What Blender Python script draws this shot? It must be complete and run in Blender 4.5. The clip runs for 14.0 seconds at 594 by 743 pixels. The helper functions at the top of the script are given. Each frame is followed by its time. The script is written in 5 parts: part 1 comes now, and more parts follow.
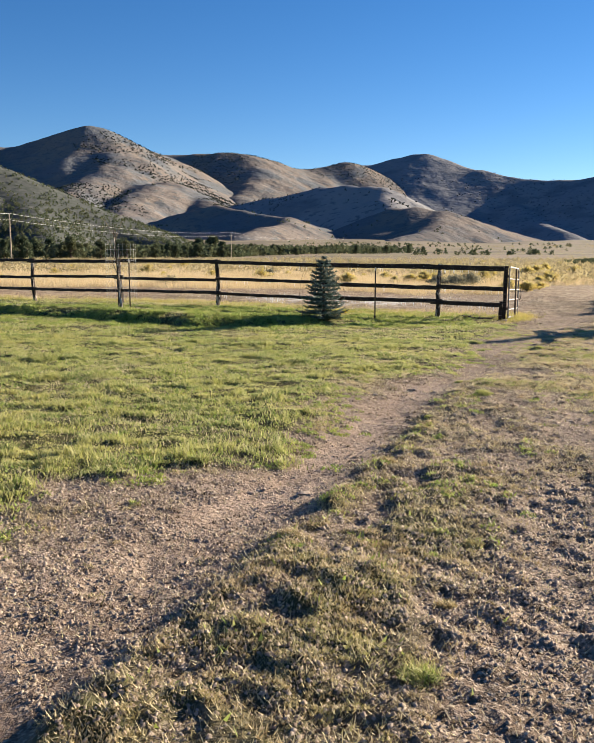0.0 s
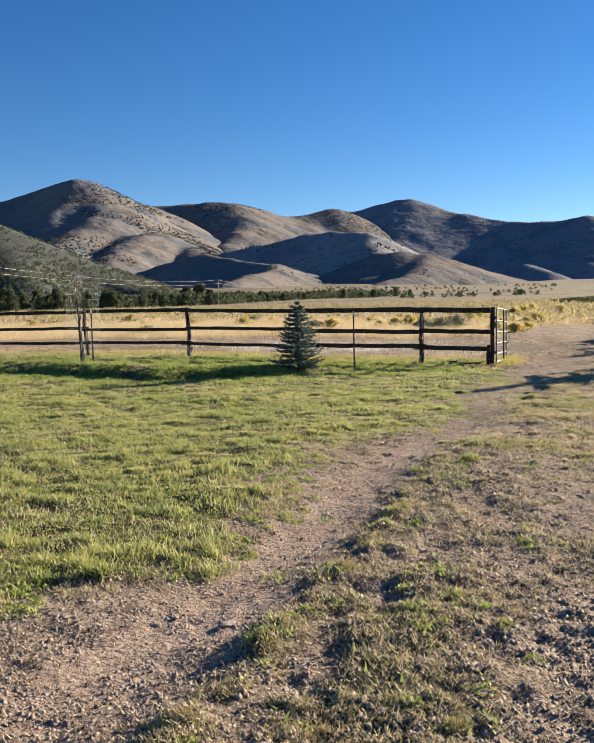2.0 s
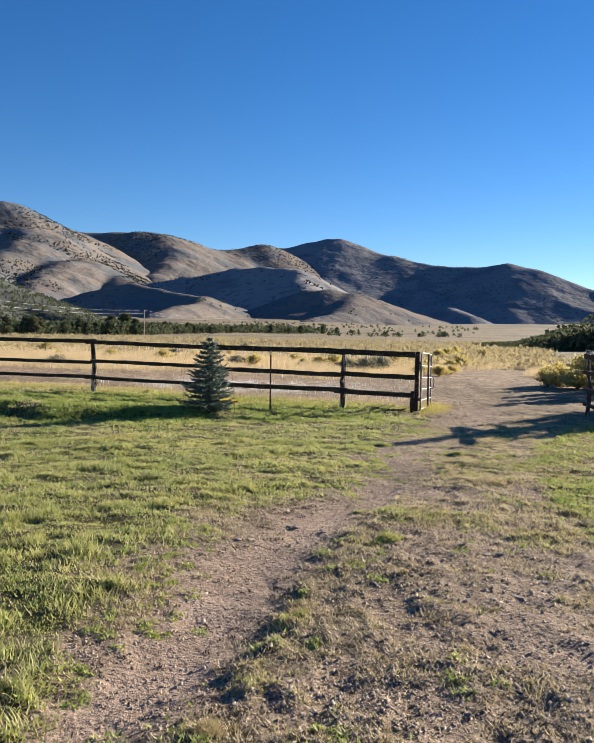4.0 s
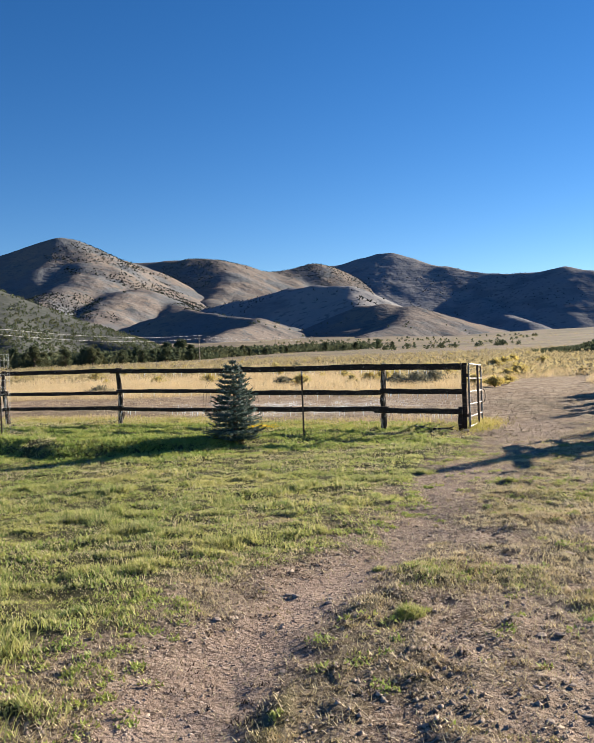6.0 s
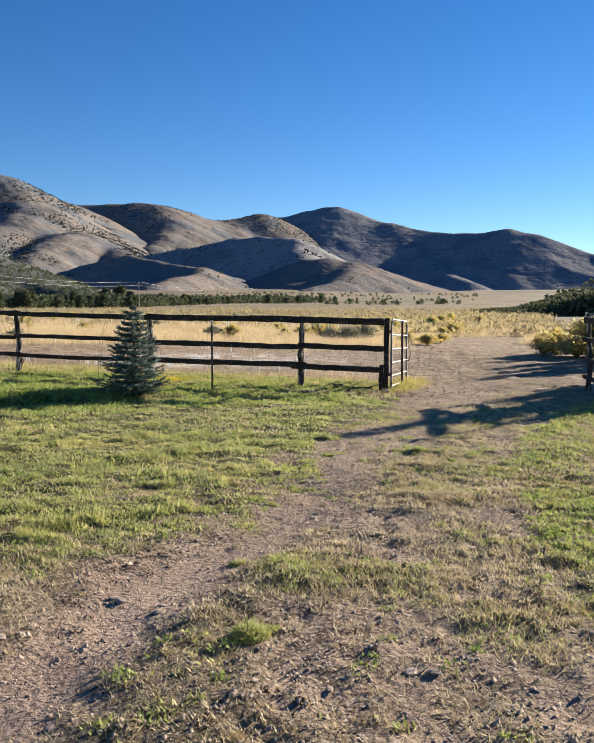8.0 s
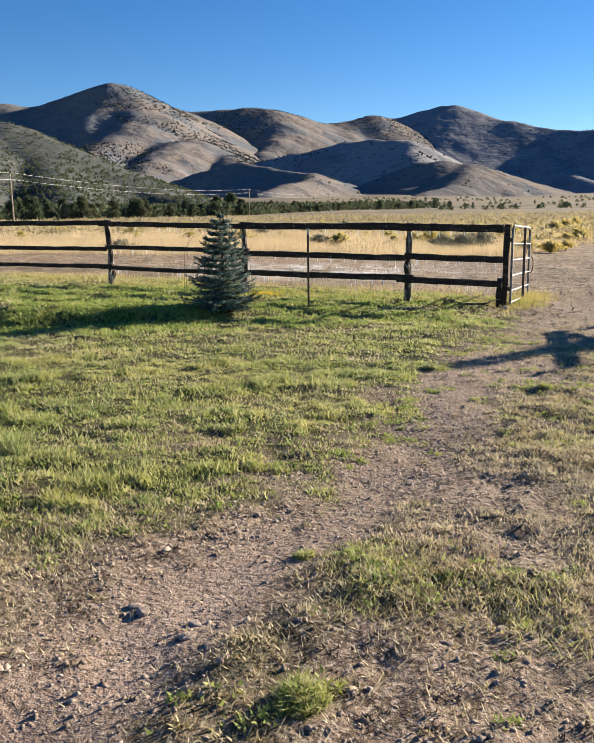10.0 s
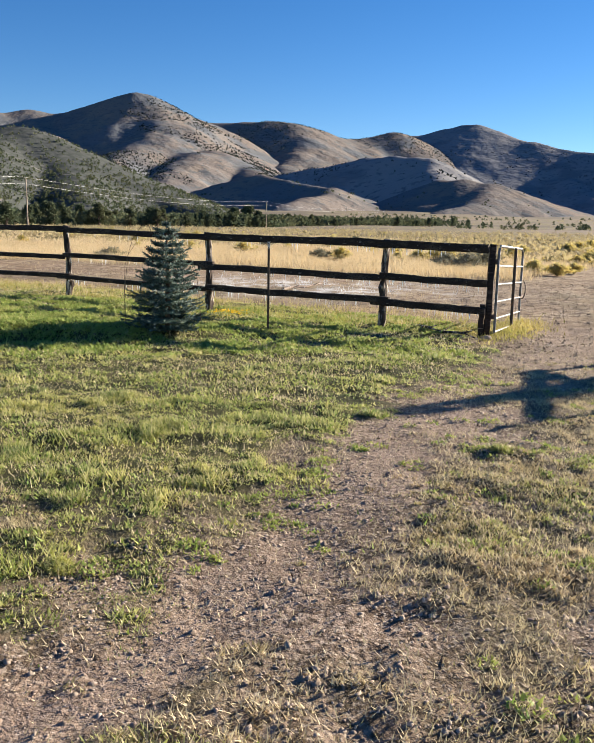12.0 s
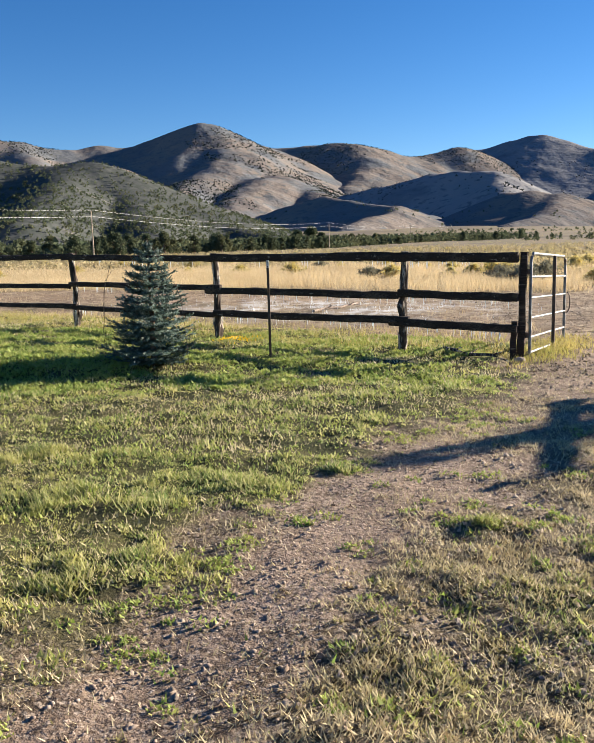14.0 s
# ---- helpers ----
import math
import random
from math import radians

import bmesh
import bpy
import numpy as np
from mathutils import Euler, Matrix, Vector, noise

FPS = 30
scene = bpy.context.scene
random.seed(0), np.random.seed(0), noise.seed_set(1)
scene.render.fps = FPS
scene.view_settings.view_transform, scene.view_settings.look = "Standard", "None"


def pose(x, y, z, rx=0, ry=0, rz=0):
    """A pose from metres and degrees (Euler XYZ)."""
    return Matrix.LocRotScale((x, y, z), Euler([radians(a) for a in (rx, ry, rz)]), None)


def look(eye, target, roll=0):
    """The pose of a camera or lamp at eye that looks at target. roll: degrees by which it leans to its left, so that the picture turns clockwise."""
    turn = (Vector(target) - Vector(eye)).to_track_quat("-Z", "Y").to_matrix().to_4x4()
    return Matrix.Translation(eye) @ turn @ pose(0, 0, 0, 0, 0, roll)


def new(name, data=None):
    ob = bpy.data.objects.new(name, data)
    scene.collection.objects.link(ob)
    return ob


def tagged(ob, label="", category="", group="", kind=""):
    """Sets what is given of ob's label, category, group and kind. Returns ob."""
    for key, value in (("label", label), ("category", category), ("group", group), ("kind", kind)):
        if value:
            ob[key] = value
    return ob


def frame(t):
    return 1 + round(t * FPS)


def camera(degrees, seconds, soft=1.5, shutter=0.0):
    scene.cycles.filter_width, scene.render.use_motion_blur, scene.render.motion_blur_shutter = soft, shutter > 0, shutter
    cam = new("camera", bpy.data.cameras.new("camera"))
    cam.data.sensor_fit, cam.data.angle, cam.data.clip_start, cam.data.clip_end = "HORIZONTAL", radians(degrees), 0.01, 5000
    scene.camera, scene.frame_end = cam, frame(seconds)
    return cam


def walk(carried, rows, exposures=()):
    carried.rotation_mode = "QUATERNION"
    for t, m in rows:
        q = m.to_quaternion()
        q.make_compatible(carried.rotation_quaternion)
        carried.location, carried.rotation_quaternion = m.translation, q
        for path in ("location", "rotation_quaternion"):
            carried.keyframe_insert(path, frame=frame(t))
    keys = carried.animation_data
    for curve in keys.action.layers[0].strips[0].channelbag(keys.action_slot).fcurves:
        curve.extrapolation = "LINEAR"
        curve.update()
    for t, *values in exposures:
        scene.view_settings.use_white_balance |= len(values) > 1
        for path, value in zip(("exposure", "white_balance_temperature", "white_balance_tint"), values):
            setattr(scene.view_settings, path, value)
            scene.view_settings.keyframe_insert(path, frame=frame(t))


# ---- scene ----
cam = camera(41.7, 14.0, soft=0.8)
PATH = [
    (0, (0.438, -0.667, 1.673), (0.298, 1.307, 1.383), 0.0),
    (0.5, (0.517, -0.316, 1.667), (0.336, 1.658, 1.397), -0.1),
    (1, (0.664, 0.07, 1.694), (0.426, 2.041, 1.454), -0.6),
    (1.5, (0.69, 0.391, 1.654), (0.4, 2.357, 1.433), -1.1),
    (2, (0.734, 0.821, 1.664), (0.618, 2.809, 1.489), -1.4),
    (2.5, (0.904, 1.157, 1.717), (0.834, 3.151, 1.575), -2.2),
    (3, (0.905, 1.447, 1.707), (0.684, 3.43, 1.567), 0.6),
    (3.5, (0.875, 1.857, 1.755), (0.863, 3.856, 1.678), 2.4),
    (3.7, (0.905, 2.002, 1.739), (0.965, 4.0, 1.657), 1.3),
    (5.8, (1.473, 3.554, 1.736), (1.52, 5.551, 1.637), -1.2),
    (6, (1.531, 3.704, 1.732), (1.458, 5.702, 1.692), -2.3),
    (6.5, (1.634, 4.035, 1.703), (1.606, 6.032, 1.587), -0.7),
    (7, (1.763, 4.31, 1.696), (1.865, 6.3, 1.519), -0.7),
    (7.5, (2.078, 4.664, 1.715), (2.304, 6.64, 1.508), 0.0),
    (8, (2.112, 4.956, 1.668), (2.185, 6.948, 1.503), -0.1),
    (8.2, (2.084, 5.159, 1.701), (2.027, 7.155, 1.585), -0.8),
    (10.3, (2.379, 6.614, 1.659), (2.166, 8.56, 1.248), -0.8),
    (10.5, (2.477, 6.815, 1.687), (2.274, 8.762, 1.276), -0.3),
    (11, (2.652, 7.113, 1.663), (2.456, 9.062, 1.258), 0.9),
    (11.5, (2.796, 7.548, 1.66), (2.579, 9.499, 1.276), 1.2),
    (12, (3.012, 7.921, 1.637), (2.767, 9.873, 1.275), 1.0),
    (12.5, (3.201, 8.307, 1.611), (2.92, 10.256, 1.262), 0.4),
    (13, (3.377, 8.751, 1.596), (3.052, 10.696, 1.263), -0.3),
    (13.5, (3.599, 9.099, 1.547), (3.224, 11.038, 1.231), -1.2),
    (14, (3.703, 9.43, 1.556), (3.281, 11.36, 1.247), -1.6),
]
walk(cam, [(t, look(eye, target, roll)) for t, eye, target, roll in PATH],
     exposures=[(0, 1.63, 6900, 10), (1.5, 1.61, 6750, 10), (2.5, 1.50, 6800, 10), (3, 1.65, 6550, 10), (3.7, 1.55, 6550, 10), (6, 1.52, 6600, 10), (7.5, 1.41, 6650, 10), (8.2, 1.61, 6550, 10), (10.5, 1.60, 6550, 10), (14, 1.65, 6550, 10)])

# ---- light ----
SUN_AZ, SUN_EL = radians(54), radians(17.5)
SUN_WAY = Vector((math.sin(SUN_AZ) * math.cos(SUN_EL), math.cos(SUN_AZ) * math.cos(SUN_EL), math.sin(SUN_EL)))
world = bpy.data.worlds.new("world")
scene.world = world
world.use_nodes = True
wn = world.node_tree.nodes
sky = wn.new("ShaderNodeTexSky")
sky.sky_type, sky.sun_disc = "NISHITA", False
sky.sun_elevation, sky.sun_rotation = SUN_EL, SUN_AZ
sky.altitude, sky.air_density, sky.dust_density, sky.ozone_density = 1900, 1.0, 0.0, 3.0
vivid = wn.new("ShaderNodeHueSaturation")
vivid.inputs["Hue"].default_value, vivid.inputs["Saturation"].default_value = 0.508, 1.27
world.node_tree.links.new(sky.outputs[0], vivid.inputs["Color"])
world.node_tree.links.new(vivid.outputs[0], wn["Background"].inputs[0])
wn["Background"].inputs[1].default_value = 0.050
sun = new("sun", bpy.data.lights.new("sun", "SUN"))
sun.data.energy, sun.data.angle, sun.data.color = 5.0, radians(0.53), (1.0, 0.91, 0.76)
sun.matrix_world = look(SUN_WAY * 100, (0, 0, 0))

# ---- small tools ----
rng = np.random.default_rng(7)


def lattice(ix, iy, seed):
    n = (ix.astype(np.int64) * 374761393 + iy.astype(np.int64) * 668265263 + seed * 974711) & 0x7FFFFFFF
    n = ((n ^ (n >> 13)) * 1274126177) & 0x7FFFFFFF
    return ((n ^ (n >> 16)) & 0xFFFF) / 65535.0


def value_noise(x, y, seed=0):
    x, y = np.asarray(x, float), np.asarray(y, float)
    ix, iy = np.floor(x), np.floor(y)
    fx, fy = x - ix, y - iy
    fx, fy = fx * fx * (3 - 2 * fx), fy * fy * (3 - 2 * fy)
    a, b = lattice(ix, iy, seed), lattice(ix + 1, iy, seed)
    c, d = lattice(ix, iy + 1, seed), lattice(ix + 1, iy + 1, seed)
    return (a + (b - a) * fx) * (1 - fy) + (c + (d - c) * fx) * fy


def fbm(x, y, seed=0, octaves=4):
    out, amp, tot = 0.0, 1.0, 0.0
    for k in range(octaves):
        out = out + amp * (value_noise(x * 2 ** k, y * 2 ** k, seed + 17 * k) - 0.5)
        tot, amp = tot + amp, amp * 0.5
    return out / tot * 2


def ramp(v, lo, hi):
    t = np.clip((v - lo) / (hi - lo), 0, 1)
    return t * t * (3 - 2 * t)


def link_mesh(name, verts, faces, material, smooth=False):
    me = bpy.data.meshes.new(name)
    if isinstance(faces, np.ndarray):
        verts = np.ascontiguousarray(verts, np.float32)
        n, k = faces.shape
        me.vertices.add(len(verts))
        me.vertices.foreach_set("co", verts.ravel())
        me.loops.add(n * k)
        me.loops.foreach_set("vertex_index", np.ascontiguousarray(faces, np.int32).ravel())
        me.polygons.add(n)
        me.polygons.foreach_set("loop_start", np.arange(0, n * k, k, dtype=np.int32))
        me.update(calc_edges=True)
    else:
        me.from_pydata(verts, [], faces)
    if material:
        me.materials.append(material)
    if smooth:
        me.polygons.foreach_set("use_smooth", np.ones(len(me.polygons), bool))
    return me


def part(name, bm, material, parent, label=""):
    """One mesh object from a bmesh (or a finished mesh) under a thing or a part."""
    if isinstance(bm, bmesh.types.BMesh):
        me = bpy.data.meshes.new(name)
        bm.to_mesh(me)
        bm.free()
        me.materials.append(material)
    else:
        me = bm
    ob = new(name, me)
    ob.parent = parent
    return tagged(ob, label)


def thing(name, at, label, category, group="", kind=""):
    ob = new(name)
    ob.location = at
    ob.empty_display_size = 0.1
    return tagged(ob, label, category, group, kind)


# ---- materials ----
def material(name, base, layers=(), rough=0.9, bump=(), metal=0.0, island=None, per_object=None, glow_through=0.0, coords="world", stretch=(1, 1, 1), spec=0.3):
    """layers: (scale, colour, low, high) of noise mixed over the base; bump: (scale, strength, distance)."""
    m = bpy.data.materials.new(name)
    m.use_nodes = True
    t = m.node_tree
    n, ln = t.nodes, t.links
    b = n["Principled BSDF"]
    b.inputs["Roughness"].default_value, b.inputs["Metallic"].default_value = rough, metal
    b.inputs["Specular IOR Level"].default_value = spec
    src = n.new("ShaderNodeNewGeometry").outputs["Position"] if coords == "world" else n.new("ShaderNodeTexCoord").outputs["Object"]
    sc = n.new("ShaderNodeVectorMath")
    sc.operation = "MULTIPLY"
    sc.inputs[1].default_value = stretch
    ln.new(src, sc.inputs[0])
    vec = sc.outputs[0]

    def mix(a, fac, col):
        x = n.new("ShaderNodeMix")
        x.data_type = "RGBA"
        ln.new(fac, x.inputs[0])
        if isinstance(a, tuple):
            x.inputs[6].default_value = (*a, 1)
        else:
            ln.new(a, x.inputs[6])
        if isinstance(col, tuple):
            x.inputs[7].default_value = (*col, 1)
        else:
            ln.new(col, x.inputs[7])
        return x.outputs[2]

    def noise_fac(scale, lo, hi):
        x = n.new("ShaderNodeTexNoise")
        x.inputs["Scale"].default_value, x.inputs["Detail"].default_value = scale, 5
        ln.new(vec, x.inputs["Vector"])
        r = n.new("ShaderNodeMapRange")
        r.inputs[1].default_value, r.inputs[2].default_value = lo, hi
        ln.new(x.outputs[0], r.inputs[0])
        return r.outputs[0]

    col = base
    for scale, c, lo, hi in layers:
        col = mix(col, noise_fac(scale, lo, hi), c)
    if island or per_object:
        c, amount = island or per_object
        r = n.new("ShaderNodeNewGeometry").outputs["Random Per Island"] if island else n.new("ShaderNodeObjectInfo").outputs["Random"]
        k = n.new("ShaderNodeMath")
        k.operation = "MULTIPLY"
        k.inputs[1].default_value = amount
        ln.new(r, k.inputs[0])
        col = mix(col, k.outputs[0], c)
    if isinstance(col, tuple):
        b.inputs["Base Color"].default_value = (*col, 1)
    else:
        ln.new(col, b.inputs["Base Color"])
    if bump:
        prev = None
        for scale, strength, dist in bump:
            x = n.new("ShaderNodeTexNoise")
            x.inputs["Scale"].default_value, x.inputs["Detail"].default_value = scale, 6
            ln.new(vec, x.inputs["Vector"])
            k = n.new("ShaderNodeBump")
            k.inputs["Strength"].default_value, k.inputs["Distance"].default_value = strength, dist
            ln.new(x.outputs[0], k.inputs["Height"])
            if prev:
                ln.new(prev, k.inputs["Normal"])
            prev = k.outputs[0]
        ln.new(prev, b.inputs["Normal"])
    if glow_through:
        tr = n.new("ShaderNodeBsdfTranslucent")
        if isinstance(col, tuple):
            tr.inputs[0].default_value = (*col, 1)
        else:
            ln.new(col, tr.inputs[0])
        ms = n.new("ShaderNodeMixShader")
        ms.inputs[0].default_value = glow_through
        ln.new(b.outputs[0], ms.inputs[1])
        ln.new(tr.outputs[0], ms.inputs[2])
        ln.new(ms.outputs[0], n["Material Output"].inputs[0])
    return m


# The finest dark layer paints the shaded gaps between clumps into the blades.
M_GRASS = material("lawn_grass", (0.235, 0.30, 0.052), [(0.45, (0.43, 0.41, 0.105), 0.44, 0.64), (2.5, (0.10, 0.195, 0.03), 0.47, 0.61), (14.0, (0.06, 0.11, 0.02), 0.52, 0.62)],
                   rough=0.6, island=((0.68, 0.60, 0.30), 0.8), glow_through=0.47, spec=0.2)
M_LEAF = material("broad_weed_leaves", (0.18, 0.28, 0.055), [(2.0, (0.29, 0.35, 0.075), 0.42, 0.6)], rough=0.65, island=((0.52, 0.50, 0.17), 0.65), glow_through=0.4, spec=0.25)
M_DRY = material("dry_grass", (0.66, 0.56, 0.37), [(0.7, (0.41, 0.36, 0.19), 0.4, 0.65)], rough=0.7, island=((0.64, 0.52, 0.32), 0.8), glow_through=0.35)
M_WEED = material("weed_leaves", (0.27, 0.265, 0.08), [(1.6, (0.36, 0.26, 0.14), 0.40, 0.56), (7.0, (0.12, 0.09, 0.042), 0.5, 0.62)], rough=0.6, island=((0.60, 0.49, 0.28), 0.75), glow_through=0.35)
M_STRAW = material("straw_field_grass", (0.58, 0.45, 0.26), [(0.12, (0.45, 0.33, 0.18), 0.45, 0.62)], rough=0.8, island=((0.70, 0.57, 0.37), 0.7), glow_through=0.4)
M_STONE = material("pebble_stone", (0.27, 0.20, 0.155), [(30, (0.36, 0.295, 0.245), 0.45, 0.6)], rough=0.9, island=((0.20, 0.14, 0.11), 0.7), bump=[(90, 0.4, 0.004)])
M_ROCK = material("pale_rock", (0.33, 0.26, 0.21), [(14, (0.22, 0.165, 0.13), 0.45, 0.62)], rough=0.9, bump=[(40, 0.6, 0.008)])
M_TIMBER = material("weathered_timber", (0.036, 0.023, 0.017), [(3, (0.088, 0.062, 0.046), 0.50, 0.66), (25, (0.018, 0.013, 0.010), 0.48, 0.66), (9, (0.20, 0.165, 0.135), 0.64, 0.72)], rough=0.88,
                    bump=[(18, 0.7, 0.01), (70, 0.4, 0.004)], coords="object", stretch=(0.25, 3, 3))
M_LOG = material("juniper_log_bark", (0.065, 0.045, 0.034), [(5, (0.50, 0.43, 0.36), 0.52, 0.60), (16, (0.03, 0.022, 0.017), 0.5, 0.62)], rough=0.9,
                 bump=[(14, 0.9, 0.02), (60, 0.5, 0.005)], coords="object", stretch=(2.5, 2.5, 0.5))
M_STEEL = material("galvanised_pipe", (0.25, 0.25, 0.245), [(9, (0.14, 0.125, 0.115), 0.42, 0.62)], rough=0.55, metal=0.6, bump=[(60, 0.1, 0.002)])
M_TPOST = material("rusty_steel_post", (0.10, 0.075, 0.06), [(12, (0.2, 0.12, 0.08), 0.5, 0.7)], rough=0.7, metal=0.4, bump=[(60, 0.2, 0.003)])
M_WIRE = material("grey_wire", (0.45, 0.45, 0.44), rough=0.5, metal=0.7)
M_CABLE = material("power_cable", (0.42, 0.42, 0.42), rough=0.5, metal=0.3)
M_POLE = material("pole_wood", (0.42, 0.34, 0.26), [(6, (0.3, 0.24, 0.18), 0.4, 0.6)], rough=0.9)
M_ICE = material("ice", (0.80, 0.84, 0.88), rough=0.25, spec=0.5, glow_through=0.4)
# Dark base and pale noise put shaded inner boughs and lit tips into the colour.
M_NEEDLE = material("blue_spruce_needles", (0.042, 0.085, 0.062), [(13, (0.23, 0.31, 0.27), 0.52, 0.66)], rough=0.5, island=((0.32, 0.39, 0.35), 0.3), glow_through=0.12)
M_BARK = material("bark", (0.12, 0.085, 0.06), [(10, (0.2, 0.15, 0.11), 0.45, 0.65)], rough=0.95, bump=[(30, 0.8, 0.01)], coords="object")
M_JUNIPER = material("juniper_foliage", (0.070, 0.090, 0.052), [(0.05, (0.125, 0.125, 0.066), 0.47, 0.62)], rough=0.9, island=((0.12, 0.135, 0.075), 0.7), glow_through=0.28, spec=0.05)
# Darker copy of the juniper foliage; the mountain trees' shade is in its colour.
M_SHADED_TREES = material("shaded_tree_foliage", (0.040, 0.050, 0.042), rough=0.9, island=((0.062, 0.070, 0.056), 0.7), spec=0.05)
M_BRUSHGOLD = material("rabbitbrush_flowers", (0.56, 0.43, 0.13), [(2, (0.48, 0.41, 0.21), 0.42, 0.6)], rough=0.8, island=((0.40, 0.36, 0.13), 0.55), glow_through=0.6)
M_SAGE = material("sagebrush_leaves", (0.19, 0.19, 0.13), [(2, (0.28, 0.26, 0.18), 0.42, 0.62)], rough=0.85, island=((0.33, 0.29, 0.19), 0.6), glow_through=0.25)
# Tawny grass with scrub; the scrub layers are blued for distance haze.
M_MOUNT = material("mountain_grassland", (0.205, 0.172, 0.152), [(0.005, (0.165, 0.15, 0.143), 0.42, 0.6), (0.02, (0.23, 0.187, 0.155), 0.52, 0.68), (0.007, (0.145, 0.15, 0.16), 0.50, 0.6), (0.05, (0.135, 0.136, 0.138), 0.55, 0.63), (0.16, (0.10, 0.106, 0.105), 0.6, 0.67)],
                   rough=1.0, spec=0.0, bump=[(0.012, 0.45, 24), (0.05, 0.4, 7), (0.2, 0.3, 2)])
# Slope colour lifted and blued to carry distance haze over the shaded faces.
M_HAZY_SLOPES = material("haze_blue_slopes", (0.215, 0.215, 0.228), [(0.003, (0.245, 0.235, 0.235), 0.44, 0.6), (0.009, (0.165, 0.172, 0.19), 0.5, 0.62), (0.06, (0.14, 0.147, 0.16), 0.56, 0.66)],
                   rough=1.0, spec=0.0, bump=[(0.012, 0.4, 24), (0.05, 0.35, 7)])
M_WOODHILL = material("scrub_hillside", (0.088, 0.091, 0.086), [(0.02, (0.165, 0.155, 0.143), 0.58, 0.7), (0.12, (0.07, 0.076, 0.068), 0.44, 0.58)], rough=1.0, spec=0.0, bump=[(0.08, 0.5, 3)])


def ground_material():
    m = bpy.data.materials.new("ground_earth")
    m.use_nodes = True
    t = m.node_tree
    n, ln = t.nodes, t.links
    b = n["Principled BSDF"]
    b.inputs["Roughness"].default_value, b.inputs["Specular IOR Level"].default_value = 0.95, 0.15
    pos = n.new("ShaderNodeNewGeometry").outputs["Position"]

    def noise_fac(scale, lo, hi, detail=5):
        x = n.new("ShaderNodeTexNoise")
        x.inputs["Scale"].default_value, x.inputs["Detail"].default_value = scale, detail
        ln.new(pos, x.inputs["Vector"])
        r = n.new("ShaderNodeMapRange")
        r.inputs[1].default_value, r.inputs[2].default_value = lo, hi
        ln.new(x.outputs[0], r.inputs[0])
        return r.outputs[0]

    def mix(a, fac, c):
        x = n.new("ShaderNodeMix")
        x.data_type = "RGBA"
        ln.new(fac, x.inputs[0])
        for k, v in ((6, a), (7, c)):
            if isinstance(v, tuple):
                x.inputs[k].default_value = (*v, 1)
            else:
                ln.new(v, x.inputs[k])
        return x.outputs[2]

    dirt = mix((0.185, 0.131, 0.097), noise_fac(0.8, 0.42, 0.6), (0.32, 0.233, 0.176))
    dirt = mix(dirt, noise_fac(0.13, 0.45, 0.6), (0.265, 0.187, 0.133))
    dirt = mix(dirt, noise_fac(7, 0.48, 0.62), (0.11, 0.074, 0.052))
    dirt = mix(dirt, noise_fac(22, 0.5, 0.6), (0.085, 0.058, 0.04))
    dirt = mix(dirt, noise_fac(45, 0.52, 0.66), (0.40, 0.32, 0.25))
    # Thatch and soil, darkened to hold the shade between blades and weeds.
    turf = mix((0.042, 0.044, 0.017), noise_fac(2.0, 0.4, 0.6), (0.088, 0.078, 0.034))
    straw = mix((0.36, 0.27, 0.15), noise_fac(0.06, 0.42, 0.6), (0.27, 0.205, 0.115))
    straw = mix(straw, noise_fac(0.012, 0.45, 0.6), (0.24, 0.185, 0.105))
    straw = mix(straw, noise_fac(1.0, 0.45, 0.7), (0.27, 0.21, 0.11))
    plain = mix((0.235, 0.175, 0.125), noise_fac(0.02, 0.42, 0.6), (0.21, 0.17, 0.105))
    plain = mix(plain, noise_fac(0.12, 0.5, 0.66), (0.17, 0.15, 0.07))
    plain = mix(plain, noise_fac(0.011, 0.5, 0.57), (0.15, 0.12, 0.085))
    apart = n.new("ShaderNodeVectorMath")
    apart.operation = "LENGTH"
    ln.new(pos, apart.inputs[0])
    outer = n.new("ShaderNodeMapRange")
    outer.inputs[1].default_value, outer.inputs[2].default_value = 62, 125
    ln.new(apart.outputs["Value"], outer.inputs[0])
    straw = mix(straw, outer.outputs[0], plain)
    ice = mix((0.55, 0.52, 0.49), noise_fac(2.2, 0.44, 0.56), (0.34, 0.27, 0.20))
    sepp = n.new("ShaderNodeSeparateXYZ")
    ln.new(pos, sepp.inputs[0])
    beyond = n.new("ShaderNodeMapRange")
    beyond.inputs[1].default_value, beyond.inputs[2].default_value = 17, 24
    ln.new(sepp.outputs[1], beyond.inputs[0])
    red = mix((0.27, 0.19, 0.12), noise_fac(1.1, 0.42, 0.6), (0.36, 0.275, 0.185))
    red = mix(red, noise_fac(4, 0.48, 0.62), (0.15, 0.10, 0.068))
    dirt = mix(dirt, beyond.outputs[0], red)
    at = n.new("ShaderNodeAttribute")
    at.attribute_name = "cover"
    sep = n.new("ShaderNodeSeparateColor")
    ln.new(at.outputs["Color"], sep.inputs[0])
    packed = mix((0.27, 0.19, 0.14), noise_fac(1.6, 0.42, 0.6), (0.345, 0.25, 0.188))
    packed = mix(packed, noise_fac(28, 0.52, 0.64), (0.13, 0.09, 0.066))
    packed = mix(packed, noise_fac(60, 0.56, 0.68), (0.42, 0.34, 0.28))
